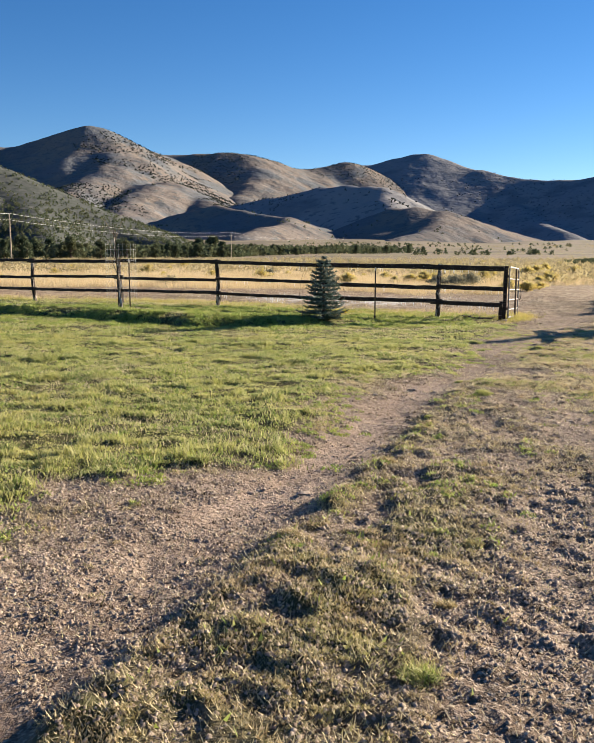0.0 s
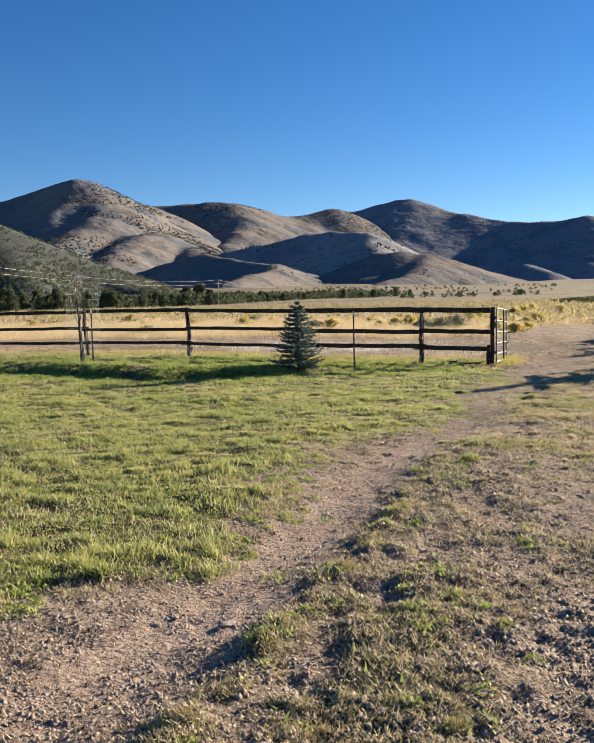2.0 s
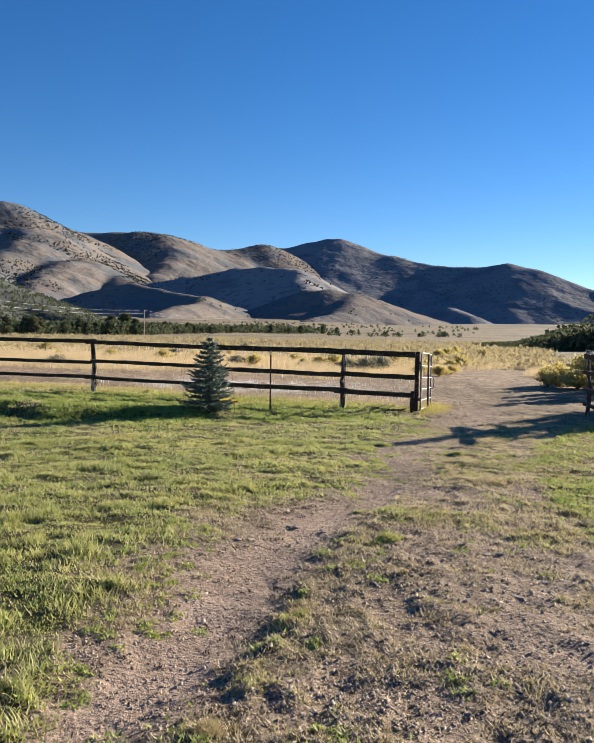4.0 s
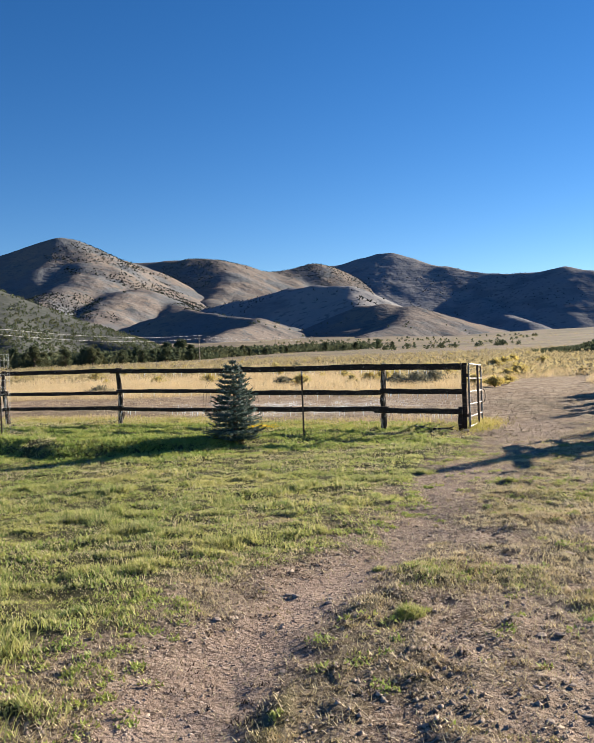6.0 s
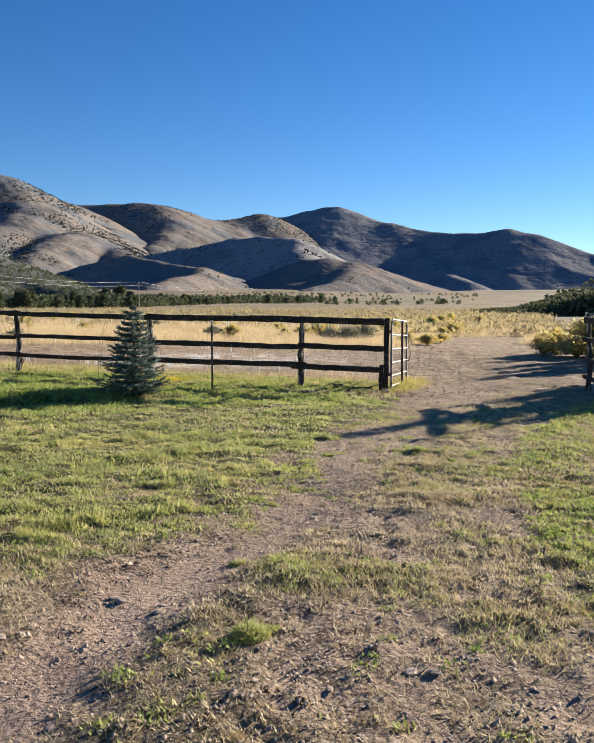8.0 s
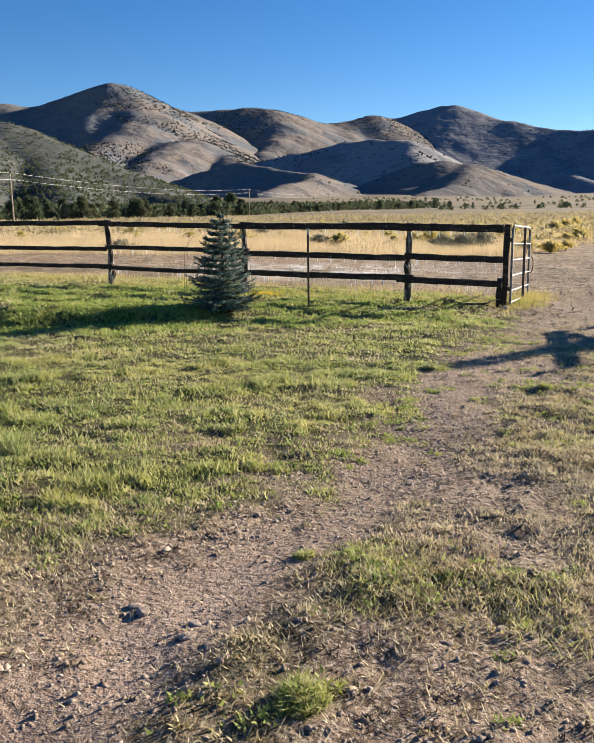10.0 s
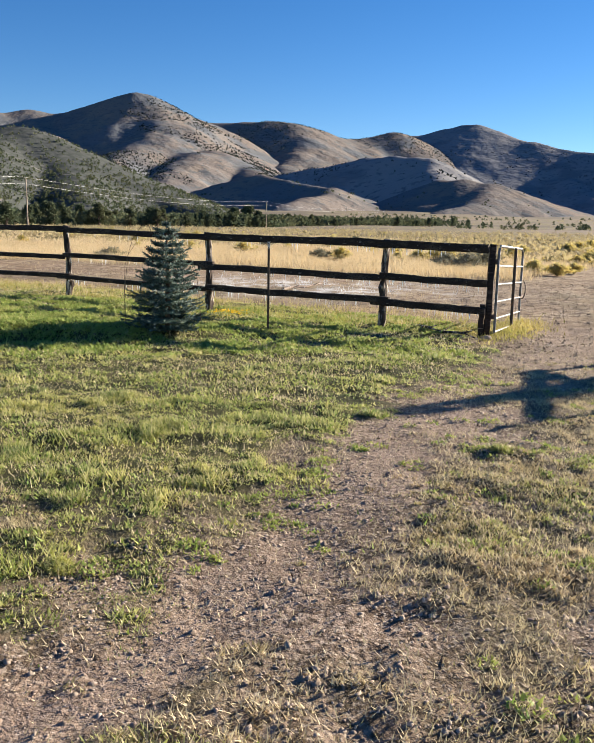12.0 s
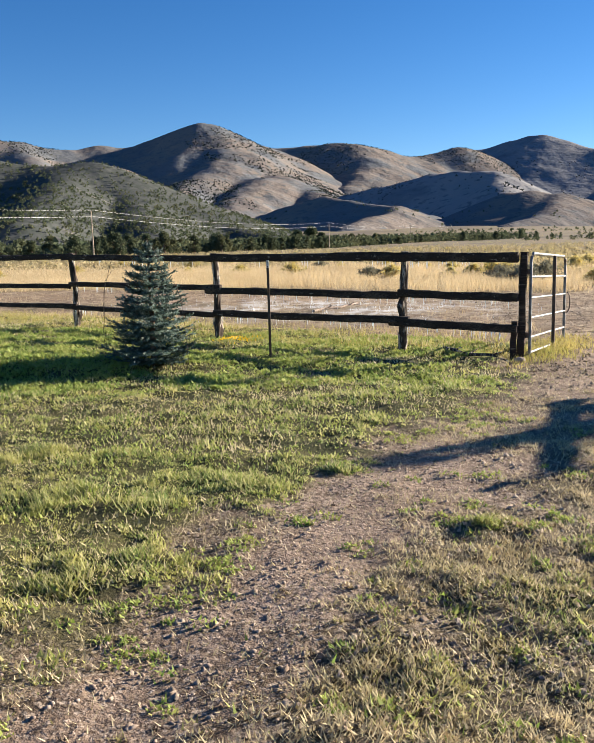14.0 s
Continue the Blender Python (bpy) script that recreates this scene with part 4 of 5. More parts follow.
def clump_points(local, n, lobes):
    """Points near the skin of a set of lobes (centre, radii)."""
    k = local.integers(0, len(lobes), n)
    c = np.array([l[0] for l in lobes])[k]
    r = np.array([l[1] for l in lobes])[k]
    d = local.normal(size=(n, 3))
    d /= np.linalg.norm(d, axis=1)[:, None]
    return c + d * r * (local.random(n) ** 0.35)[:, None]


def tube(bm, pts, radii, sides=6):
    """A tapering tube through points."""
    rings = []
    for k, p in enumerate(pts):
        p = Vector(p)
        a, b = Vector(pts[max(k - 1, 0)]), Vector(pts[min(k + 1, len(pts) - 1)])
        ax = (b - a).normalized()
        u = ax.orthogonal().normalized()
        w = ax.cross(u)
        rings.append([bm.verts.new(p + (u * math.cos(2 * math.pi * s / sides) + w * math.sin(2 * math.pi * s / sides)) * radii[k]) for s in range(sides)])
    for r0, r1 in zip(rings, rings[1:]):
        for s in range(sides):
            bm.faces.new((r0[s], r0[(s + 1) % sides], r1[(s + 1) % sides], r1[s]))
    bm.faces.new(rings[0][::-1])
    bm.faces.new(rings[-1])


def brush_mesh(seed, w, h, mat, n=900, size=0.09):
    """A crown of leafy stems that fan out from the foot to uneven lengths."""
    local = np.random.default_rng(seed)
    stems = 60
    a, lean = local.uniform(0, 2 * np.pi, stems), local.random(stems) ** 0.7
    side = 1 + 0.35 * np.sin(a * 2 + seed) + 0.2 * np.sin(a * 3 + 2 * seed)
    reach, top = w * 0.52 * lean * side, h * (0.98 - 0.5 * lean ** 2) * local.uniform(0.72, 1.08, stems)
    k = local.integers(0, stems, n)
    t = local.random(n) ** 0.55
    c = np.column_stack([np.cos(a[k]) * reach[k] * t, np.sin(a[k]) * reach[k] * t, top[k] * (0.12 + 0.82 * t ** 0.9)]) + local.normal(size=(n, 3)) * (0.05 * w, 0.05 * w, 0.035 * h)
    v, f = leaf_cloud(n, lambda g, m: c, size, local, 1.3)
    v[:, 2] = np.maximum(v[:, 2], 0.0)
    return link_mesh("crown", v, f, mat)


def twig_mesh(seed, w, h):
    local = random.Random(seed)
    bm = bmesh.new()
    for _ in range(9):
        a, q = local.uniform(0, 6.283), local.uniform(0.1, 0.36) * w
        tube(bm, [(0, 0, -0.02), (math.cos(a) * q * 0.5, math.sin(a) * q * 0.5, h * 0.3), (math.cos(a) * q, math.sin(a) * q, h * 0.66)], (0.018, 0.012, 0.005), 4)
    me = bpy.data.meshes.new("stems")
    bm.to_mesh(me)
    bm.free()
    me.materials.append(M_BARK)
    return me


BIGGOLD = [(brush_mesh(230 + k, 1.1, 0.85, M_BRUSHGOLD, 4200, 0.056), twig_mesh(30 + k, 1.1, 0.85)) for k in range(3)]
GOLD = [(brush_mesh(200 + k, 1.1, 0.85, M_BRUSHGOLD), twig_mesh(k, 1.1, 0.85)) for k in range(4)]
BIGSAGE = [(brush_mesh(330 + k, 1.1, 0.75, M_SAGE, 3600, 0.052), twig_mesh(50 + k, 1.1, 0.75)) for k in range(2)]
SAGE = [(brush_mesh(300 + k, 1.1, 0.75, M_SAGE), twig_mesh(20 + k, 1.1, 0.75)) for k in range(3)]


def bush(name, kinds, k, x, y, s, turn, label, category, group):
    ob = thing(name, (x, y, float(level(x, y))), label, category, group)
    ob.rotation_euler, ob.scale = (0, 0, turn), (s, s, s * (0.7 + 0.3 * ((k * 37) % 10) / 10))
    crown, stems = kinds[k % len(kinds)]
    part("crown", crown, None, ob)
    part("stems", stems, None, ob)
    return ob


def build_bushes():
    local = random.Random(5)
    gold = "golden flowering rabbitbrush in the dry field"
    grey = "grey-green sagebrush in the dry field"
    k = 0
    for x, y, s in ((9.1, 39.0, 1.0), (8.4, 39.9, 0.9), (10.0, 40.4, 0.75), (4.9, 49.5, 1.5), (4.1, 48.6, 1.0), (5.7, 50.4, 1.1), (0.1, 48.2, 1.2), (3.0, 47.5, 0.8),
                    (12.9, 50, 1.2), (11.9, 48.6, 0.9), (14.8, 58, 1.4), (9.6, 55, 1.2), (11.0, 60, 1.3), (17.5, 74, 1.8), (19.2, 78, 1.6), (15.8, 70, 1.4)):
        bush("rabbitbrush", BIGGOLD, k, x, y, s * 0.9, local.uniform(0, 6), gold, "bush", "rabbitbrush in the field")
        k += 1
    for x, y, s in ((5.9, 41.9, 1.6), (6.8, 42.6, 1.4), (5.1, 42.9, 1.3), (-0.9, 47.6, 1.2), (-9.4, 41, 1.2)):
        bush("sagebrush", BIGSAGE, k, x, y, s * 0.9, local.uniform(0, 6), grey, "bush", "sagebrush in the field")
        k += 1
    for _ in range(110):
        y = local.uniform(50, 190)
        x = local.uniform(-0.62, 0.34) * y
        if straw_mask(np.array([x]), np.array([y]))[0] < 0.5:
            continue
        if local.random() < 0.72:
            bush("rabbitbrush", GOLD, k, x, y, local.uniform(0.6, 1.2), local.uniform(0, 6), gold, "bush", "rabbitbrush in the field")
        else:
            bush("sagebrush", SAGE, k, x, y, local.uniform(0.6, 1.2), local.uniform(0, 6), grey, "bush", "sagebrush in the field")
        k += 1
    # The four below y = 25 are unseen, added to shade the braced fence.
    for x, y, s in ((11.3, 30.6, 1.5), (12.0, 31.4, 1.9), (12.0, 29.6, 1.7), (12.9, 30.6, 2.2), (12.4, 28.4, 1.5), (13.2, 28.6, 1.9), (14.2, 29.6, 2.3), (12.9, 26.6, 1.6), (13.9, 27.4, 2.1), (12.8, 24.4, 1.9), (11.6, 22.2, 1.8), (11.2, 20.6, 1.6),
                    (13.4, 22.8, 2.0), (13.4, 32.6, 2.2), (14.5, 34, 2.2), (15.8, 36, 2.3)):
        bush("rabbitbrush", BIGGOLD, k, x, y, s * 0.72, local.uniform(0, 6), "big golden rabbitbrush beside the dirt road", "bush", "rabbitbrush along the road")
        k += 1
    verts, faces, off = [], [], 0
    g = np.random.default_rng(77)
    n = 5200
    y = np.where(g.random(n) < 0.6, g.uniform(72, 260, n), g.uniform(130, 900, n))
    x = g.uniform(-0.75, 0.34, n) * y
    right = g.random(n) < 0.12
    y = np.where(right, g.uniform(48, 130, n), y)
    x = np.where(right, g.uniform(0.05, 0.34, n) * y + 3, x)
    d = np.hypot(x, y)
    for k in range(n):
        s = g.uniform(0.35, 1.0) * (1 + 0.002 * y[k])
        v, f = leaf_cloud(26, lambda q, m: q.normal(size=(m, 3)) * (0.4 * s, 0.4 * s, 0.18 * s) + (x[k], y[k], height(x[k], y[k]) + 0.28 * s), (0.27 if y[k] < 240 else 0.18) * s, g, 0.6)
        verts.append(v)
        faces.append(f + off)
        off += len(v)
    stuff("far_brush", [(np.vstack(verts), np.vstack(faces))], material("far_brush_leaves", (0.43, 0.355, 0.20), [(0.05, (0.27, 0.225, 0.14), 0.44, 0.6)], rough=0.9, island=((0.48, 0.39, 0.19), 0.7), glow_through=0.35),
          "low gold and grey brush far across the plain", "brush")


build_bushes()


def juniper_mesh(seed, h):
    local = np.random.default_rng(seed)
    lobes = []
    for _ in range(26):
        q = local.random()
        zc = h * (0.12 + 0.78 * q)
        rad = h * 0.42 * (1 - 0.72 * q ** 1.4)
        a, e = local.uniform(0, 2 * np.pi), local.random() ** 0.5
        lobes.append(((math.cos(a) * rad * e * 0.75, math.sin(a) * rad * e * 0.75, zc), (h * 0.13, h * 0.13, h * 0.12)))
    v, f = leaf_cloud(2200, lambda g, m: clump_points(g, m, lobes), h * 0.065, local, 0.5)
    v[:, 2] = np.maximum(v[:, 2], 0)
    return link_mesh("crown", v, f, M_JUNIPER)


def trunk_mesh(seed, h):
    local = random.Random(seed)
    bm = bmesh.new()
    tube(bm, [(0, 0, -0.1), (0.03 * h, 0.0, 0.3 * h), (0.0, 0.02 * h, 0.85 * h)], (0.06 * h, 0.04 * h, 0.008 * h), 7)
    for _ in range(5):
        a, z = local.uniform(0, 6.28), local.uniform(0.15, 0.6) * h
        tube(bm, [(0.015 * h, 0, z), (math.cos(a) * 0.2 * h, math.sin(a) * 0.2 * h, z + 0.12 * h)], (0.022 * h, 0.006 * h), 5)
    me = bpy.data.meshes.new("trunk")
    bm.to_mesh(me)
    bm.free()
    me.materials.append(M_BARK)
    return me


JUNIPERS = [(juniper_mesh(400 + k, 4.0), trunk_mesh(40 + k, 4.0)) for k in range(5)]


def woods_line(az):
    """Distance of the woods' near edge by bearing."""
    return np.interp(az, (-45, -28, -18, -9, -3, 6), (165, 200, 255, 300, 400, 500))


def build_trees():
    local = random.Random(9)
    label = "dark green juniper at the edge of the woods"
    for k in range(110):
        az = local.uniform(-42, 5)
        d = float(woods_line(az)) * local.uniform(1.0, 1.22)
        x, y, _ = bearing(az, 0, d)
        ob = thing("juniper_tree", (x, y, float(height(x, y))), label, "tree", "junipers at the edge of the woods")
        s = local.uniform(0.9, 1.6) * float(np.interp(az, (-20, 0), (1.15, 0.8)))
        ob.rotation_euler, ob.scale = (0, 0, local.uniform(0, 6)), (s * local.uniform(0.9, 1.3), s * 1.1, s)
        crown, trunk = JUNIPERS[k % 5]
        part("crown", crown, None, ob)
        part("trunk", trunk, None, ob)
    # Trees out of view, added and thinned to shape the shadows on the road.
    for x, y, s, slim in ((13.2, 22.3, 1.04, 0.42), (14.0, 22.0, 0.9, 0.3), (14.7, 23.3, 1.0, 0.28), (13.6, 22.9, 0.7, 0.9), (14.9, 28.2, 0.82, 0.6), (15.6, 29.7, 0.8, 0.6), (16.4, 31.4, 0.85, 0.6), (18.0, 34.4, 0.95, 0.6), (17.2, 29.5, 0.75, 1), (19.0, 33.0, 0.8, 1), (15.6, 24.1, 0.95, 0.9), (17.0, 26.0, 1.1, 0.9)):
        ob = thing("juniper_tree", (x, y, float(height(x, y))), "unseen juniper added beside the dirt road to cast shadows", "tree", "junipers beside the road")
        ob.scale = (s * slim, s * slim, s)
        part("crown", JUNIPERS[2][0], None, ob)
        part("trunk", JUNIPERS[2][1], None, ob)
    for az, d, s in ((-10.6, 330, 2.3), (-11.6, 335, 2.0), (-9.9, 345, 1.7)):
        x, y, _ = bearing(az, 0, d)
        ob = thing("juniper_tree", (x, y, float(height(x, y))), "large dark juniper standing out from the woods", "tree", "junipers at the edge of the woods")
        ob.scale = (s * 1.25, s * 1.1, s)
        part("crown", JUNIPERS[1][0], None, ob)
        part("trunk", JUNIPERS[1][1], None, ob)


def far_trees(name, spots, label, n_leaf=24, leaf=0.22, mat=None):
    g = np.random.default_rng(len(spots))
    s = np.array([p[3] for p in spots])
    c = np.array([p[:3] for p in spots])
    n = len(spots)
    d = g.normal(size=(n, n_leaf, 3))
    q = g.random((n, n_leaf))
    pts = c[:, None] + np.stack([d[..., 0] * 0.22 * (1.1 - q ** 2), d[..., 1] * 0.22 * (1.1 - q ** 2), 0.06 + q * 0.62], -1) * s[:, None, None]
    v0 = pts.reshape(-1, 3)
    size = np.repeat(s, n_leaf)[:, None] * leaf
    e = g.normal(size=v0.shape)
    e /= np.linalg.norm(e, axis=1)[:, None]
    w = np.cross(e, g.normal(size=v0.shape))
    w /= np.linalg.norm(w, axis=1)[:, None]
    v = np.stack([v0 - w * size * 0.5, v0 + w * size * 0.5, v0 + e * size * 0.8 + [0, 0, 0.1]], axis=1).reshape(-1, 3)
    stuff(name, [(v, np.arange(len(v)).reshape(-1, 3))], mat or M_JUNIPER, label, "woods")


def hill_spots(key, n, seed, keep):
    """Tree spots on a hill's own surface."""
    X, Y, Z = HILLS[key][1]
    g = np.random.default_rng(seed)
    out = []
    for _ in range(n):
        i, j = g.integers(0, X.shape[0] - 1), g.integers(0, X.shape[1] - 1)
        u, v = g.random(), g.random()
        x = X[i, j] + u * (X[i, j + 1] - X[i, j]) + v * (X[i + 1, j] - X[i, j])
        y = Y[i, j] + u * (Y[i, j + 1] - Y[i, j]) + v * (Y[i + 1, j] - Y[i, j])
        z = Z[i, j] + u * (Z[i, j + 1] - Z[i, j]) + v * (Z[i + 1, j] - Z[i, j])
        if z > height(x, y) - 0.5 and keep(x, y, z, g):
            out.append((x, y, z - 0.3, g.uniform(3.2, 6.0)))
    return out


def build_woods():
    g = np.random.default_rng(8)
    spots = []
    while len(spots) < 6500:
        az = g.uniform(-46, 4)
        lo = float(woods_line(az)) * 1.05
        d = lo * g.uniform(1.0, 1.0 + float(np.interp(az, (-46, -14, -6, 4), (2.4, 1.5, 0.5, 0.25))))
        x, y, _ = bearing(az, 0, d)
        if g.random() < np.interp(az, (-12, -4, 4), (1, 0.6, 0.15)):
            spots.append((x, y, float(height(x, y)) - 0.2, 3.0 + 4.2 * g.random() ** 1.6))
    far_trees("juniper_woods", spots, "belt of dark junipers across the plain", 20, 0.25)
    spots = hill_spots("l", 18000, 21, lambda x, y, z, q: q.random() < 0.5 + 0.5 * float(ramp(60 - z, 0, 40)))
    spots = [(x, y, z, 0.8 * q) for x, y, z, q in spots]
    far_trees("hillside_junipers", spots, "junipers dotted over the rocky hill", 14, 0.34)
    spots = hill_spots("r", 7000, 22, lambda x, y, z, q: True)
    for _ in range(1100):
        az, d = 14.6 + 10.5 * g.random(), g.uniform(135, 215)
        x, y, z = bearing(az, float(np.interp(az, (14.6, 15.2, 17.6, 20.5, 25), (-0.5, -0.02, 0.15, 1.05, 2.2))), d)
        foot = float(height(x, y))
        spots.append((x, y, foot - 0.2, min(6.0, max(1.2, (z - foot) / 0.85)) * g.uniform(0.75, 1.05)))
    far_trees("hillside_scrub", spots, "dense dark scrub on the shaded hillside", 36, 0.17)
    spots = hill_spots("e", 900, 23, lambda x, y, z, q: float(fbm(x / 90, y / 90, 5, 2)) > 0.15)
    spots = [(x, y, z, 0.75 * q) for x, y, z, q in spots]
    spots += hill_spots("d", 350, 24, lambda x, y, z, q: float(fbm(x / 90, y / 90, 6, 2)) > 0.15)
    for _ in range(700):
        az, d = g.uniform(-5, 15), g.uniform(360, 1000)
        x, y, _ = bearing(az, 0, d)
        if float(fbm(x / 45, y / 45, 7, 2)) > 0.22:
            spots.append((x, y, float(height(x, y)) - 0.2, g.uniform(2.0, 4.0)))
    far_trees("foothill_junipers", spots, "junipers scattered over the foothills", 34, 0.28)
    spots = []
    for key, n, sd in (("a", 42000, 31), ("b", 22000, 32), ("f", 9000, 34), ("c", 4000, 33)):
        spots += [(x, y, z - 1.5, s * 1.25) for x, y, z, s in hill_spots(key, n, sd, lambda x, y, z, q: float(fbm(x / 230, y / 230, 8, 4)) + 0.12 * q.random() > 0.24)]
    far_trees("mountain_trees", spots, "dark tree cover in the folds of the mountains", 4, 0.6, M_SHADED_TREES)


build_trees()
build_woods()
# ---- fence, gate and the things on the lawn ----
def rough_log(bm, p0, p1, r0, r1, seed, sides=10, rings=12, knots=5):
    """A crooked round post with knots."""
    local = random.Random(seed)
    p0, p1 = Vector(p0), Vector(p1)
    ax = (p1 - p0).normalized()
    u = ax.orthogonal().normalized()
    w = ax.cross(u)
    knob = [(local.uniform(0.12, 0.98), local.uniform(0, 6.28), local.uniform(0.35, 0.8)) for _ in range(knots)]
    prev = None
    for k in range(rings + 1):
        t = k / rings
        c = p0.lerp(p1, t) + u * 0.03 * math.sin(t * 4 + seed) + w * 0.022 * math.sin(t * 7 + 2 * seed)
        ring = []
        for s in range(sides):
            a = 2 * math.pi * s / sides
            r = (r0 + (r1 - r0) * t) * (1 + local.uniform(-0.1, 0.1))
            for kt, ka, kr in knob:
                da = (a - ka + math.pi) % (2 * math.pi) - math.pi
                r *= 1 + kr * math.exp(-((t - kt) / 0.035) ** 2 - (da / 0.45) ** 2)
            ring.append(bm.verts.new(c + (u * math.cos(a) + w * math.sin(a)) * r))
        if prev:
            for s in range(sides):
                bm.faces.new((prev[s], prev[(s + 1) % sides], ring[(s + 1) % sides], ring[s]))
        else:
            bm.faces.new(ring[::-1])
        prev = ring
    bm.faces.new(prev)


def rough_beam(bm, p0, p1, thick, tall, seed, rings=18, wave=0.004, up=Vector((0, 0, 1))):
    """A rough-sawn beam, eight-sided in section, wavy along its length."""
    local = random.Random(seed)
    p0, p1 = Vector(p0), Vector(p1)
    ax = (p1 - p0).normalized()
    side = ax.cross(up).normalized()
    vert = side.cross(ax).normalized()
    f1, f2 = local.uniform(0, 6), local.uniform(0, 6)
    prev = None
    for k in range(rings + 1):
        t = k / rings
        c = p0.lerp(p1, t) + vert * wave * (math.sin(t * 7 + f1) + 0.6 * math.sin(t * 17 + f2)) + side * wave * 0.6 * math.sin(t * 9 + f2)
        ring = []
        for sx, sz in ((-1, -0.7), (-0.7, -1), (0.7, -1), (1, -0.7), (1, 0.7), (0.7, 1), (-0.7, 1), (-1, 0.7)):
            ring.append(bm.verts.new(c + side * (sx * thick / 2 * (1 + local.uniform(-0.12, 0.12))) + vert * (sz * tall / 2 * (1 + local.uniform(-0.16, 0.14)))))
        if prev:
            for s in range(8):
                bm.faces.new((prev[s], prev[(s + 1) % 8], ring[(s + 1) % 8], ring[s]))
        else:
            bm.faces.new(ring[::-1])
        prev = ring
    bm.faces.new(prev)
    bmesh.ops.recalc_face_normals(bm, faces=bm.faces)


POSTS = [(4.37, 20.3), (2.78, 21.1), (-0.5, 22.35), (-3.75, 23.42), (-7.1, 24.4), (-10.4, 25.4), (-13.7, 26.4), (-17.0, 27.4), (-20.3, 28.4)]
RAILS = (1.37, 0.84, 0.42)


def icicle_mesh():
    bm = bmesh.new()
    bmesh.ops.create_cone(bm, segments=5, radius1=0.0015, radius2=0.007, depth=1.0)
    bmesh.ops.translate(bm, vec=(0, 0, -0.5), verts=bm.verts)
    me = bpy.data.meshes.new("icicle")
    bm.to_mesh(me)
    bm.free()
    me.materials.append(M_ICE)
    return me


def build_fence():
    fence = thing("fence", (POSTS[0][0], POSTS[0][1], 0), "dark weathered three-rail timber fence with juniper log posts", "fence")
    ox, oy = POSTS[0]
    ground = [float(level(x, y)) for x, y in POSTS]
    for k, (x, y) in enumerate(POSTS[1:], 1):
        bm = bmesh.new()
        g = ground[k]
        tilt = 0.03 * math.sin(k * 2.3)
        rough_log(bm, (x - ox, y - oy, g - 0.15), (x - ox + tilt, y - oy, g + (1.45 if k < 6 else 1.4)), 0.066, 0.056, 10 + k, knots=9)
        part("post", bm, M_LOG, fence, "knotty juniper log post")
    g = np.random.default_rng(12)
    spike = icicle_mesh()
    for k in range(len(POSTS) - 1):
        (ax, ay), (bx, by) = POSTS[k], POSTS[k + 1]
        dx, dy = bx - ax, by - ay
        n = math.hypot(dx, dy)
        nx, ny = dy / n, -dx / n
        if ny > 0:
            nx, ny = -nx, -ny
        for m, h in enumerate(RAILS):
            off = 0.10
            over = 0.16
            a = Vector((ax - ox - dx / n * (0.06 if k == 0 else over * ((k + m) % 2)) + nx * off, ay - oy + ny * off - dy / n * (0.06 if k == 0 else over * ((k + m) % 2)), ground[k] + h))
            b = Vector((bx - ox + dx / n * over * ((k + m + 1) % 2) + nx * off, by - oy + dy / n * over * ((k + m + 1) % 2) + ny * off, ground[k + 1] + h))
            if k > 0:
                lift = 0.03 * math.sin(3 * k + 2 * m)
                a.z += lift
                b.z += lift * 0.5
            bm = bmesh.new()
            rough_beam(bm, a, b, 0.07, (0.125, 0.108, 0.11)[m] if k < 2 else (0.105, 0.09, 0.09)[m], 50 + 7 * k + m)
            rail = part("rail", bm, M_TIMBER, fence)
            if k < 3:
                for _ in range((16, 20, 14)[k] if m < 2 else 22):
                    t = g.uniform(0.05, 0.95) if k != 0 or m else g.uniform(0.35, 0.85)
                    p = a.lerp(b, t)
                    s = float(g.uniform(0.03, 0.12))
                    ice = part("icicle", spike, None, rail)
                    ice.location, ice.scale = (p.x + nx * 0.012, p.y + ny * 0.012, p.z - 0.05), (1, 1, s)
    # the corner: a leaning squared post with a second timber against it
    gz = ground[0]
    bm = bmesh.new()
    rough_beam(bm, (0.05, -0.02, gz - 0.15), (0.09, 0.0, gz + 1.44), 0.095, 0.10, 91, 14, 0.01, Vector((0, 1, 0)))
    part("corner_post", bm, M_TIMBER, fence, "squared leaning corner post")
    bm = bmesh.new()
    rough_beam(bm, (-0.045, -0.05, gz - 0.1), (-0.03, -0.05, gz + 0.52), 0.08, 0.07, 92, 8, 0.008, Vector((0, 1, 0)))
    part("prop", bm, M_TIMBER, fence, "short timber propped against the corner post")


build_fence()


def pipe(bm, pts, r, sides=8):
    tube(bm, pts, [r] * len(pts), sides)


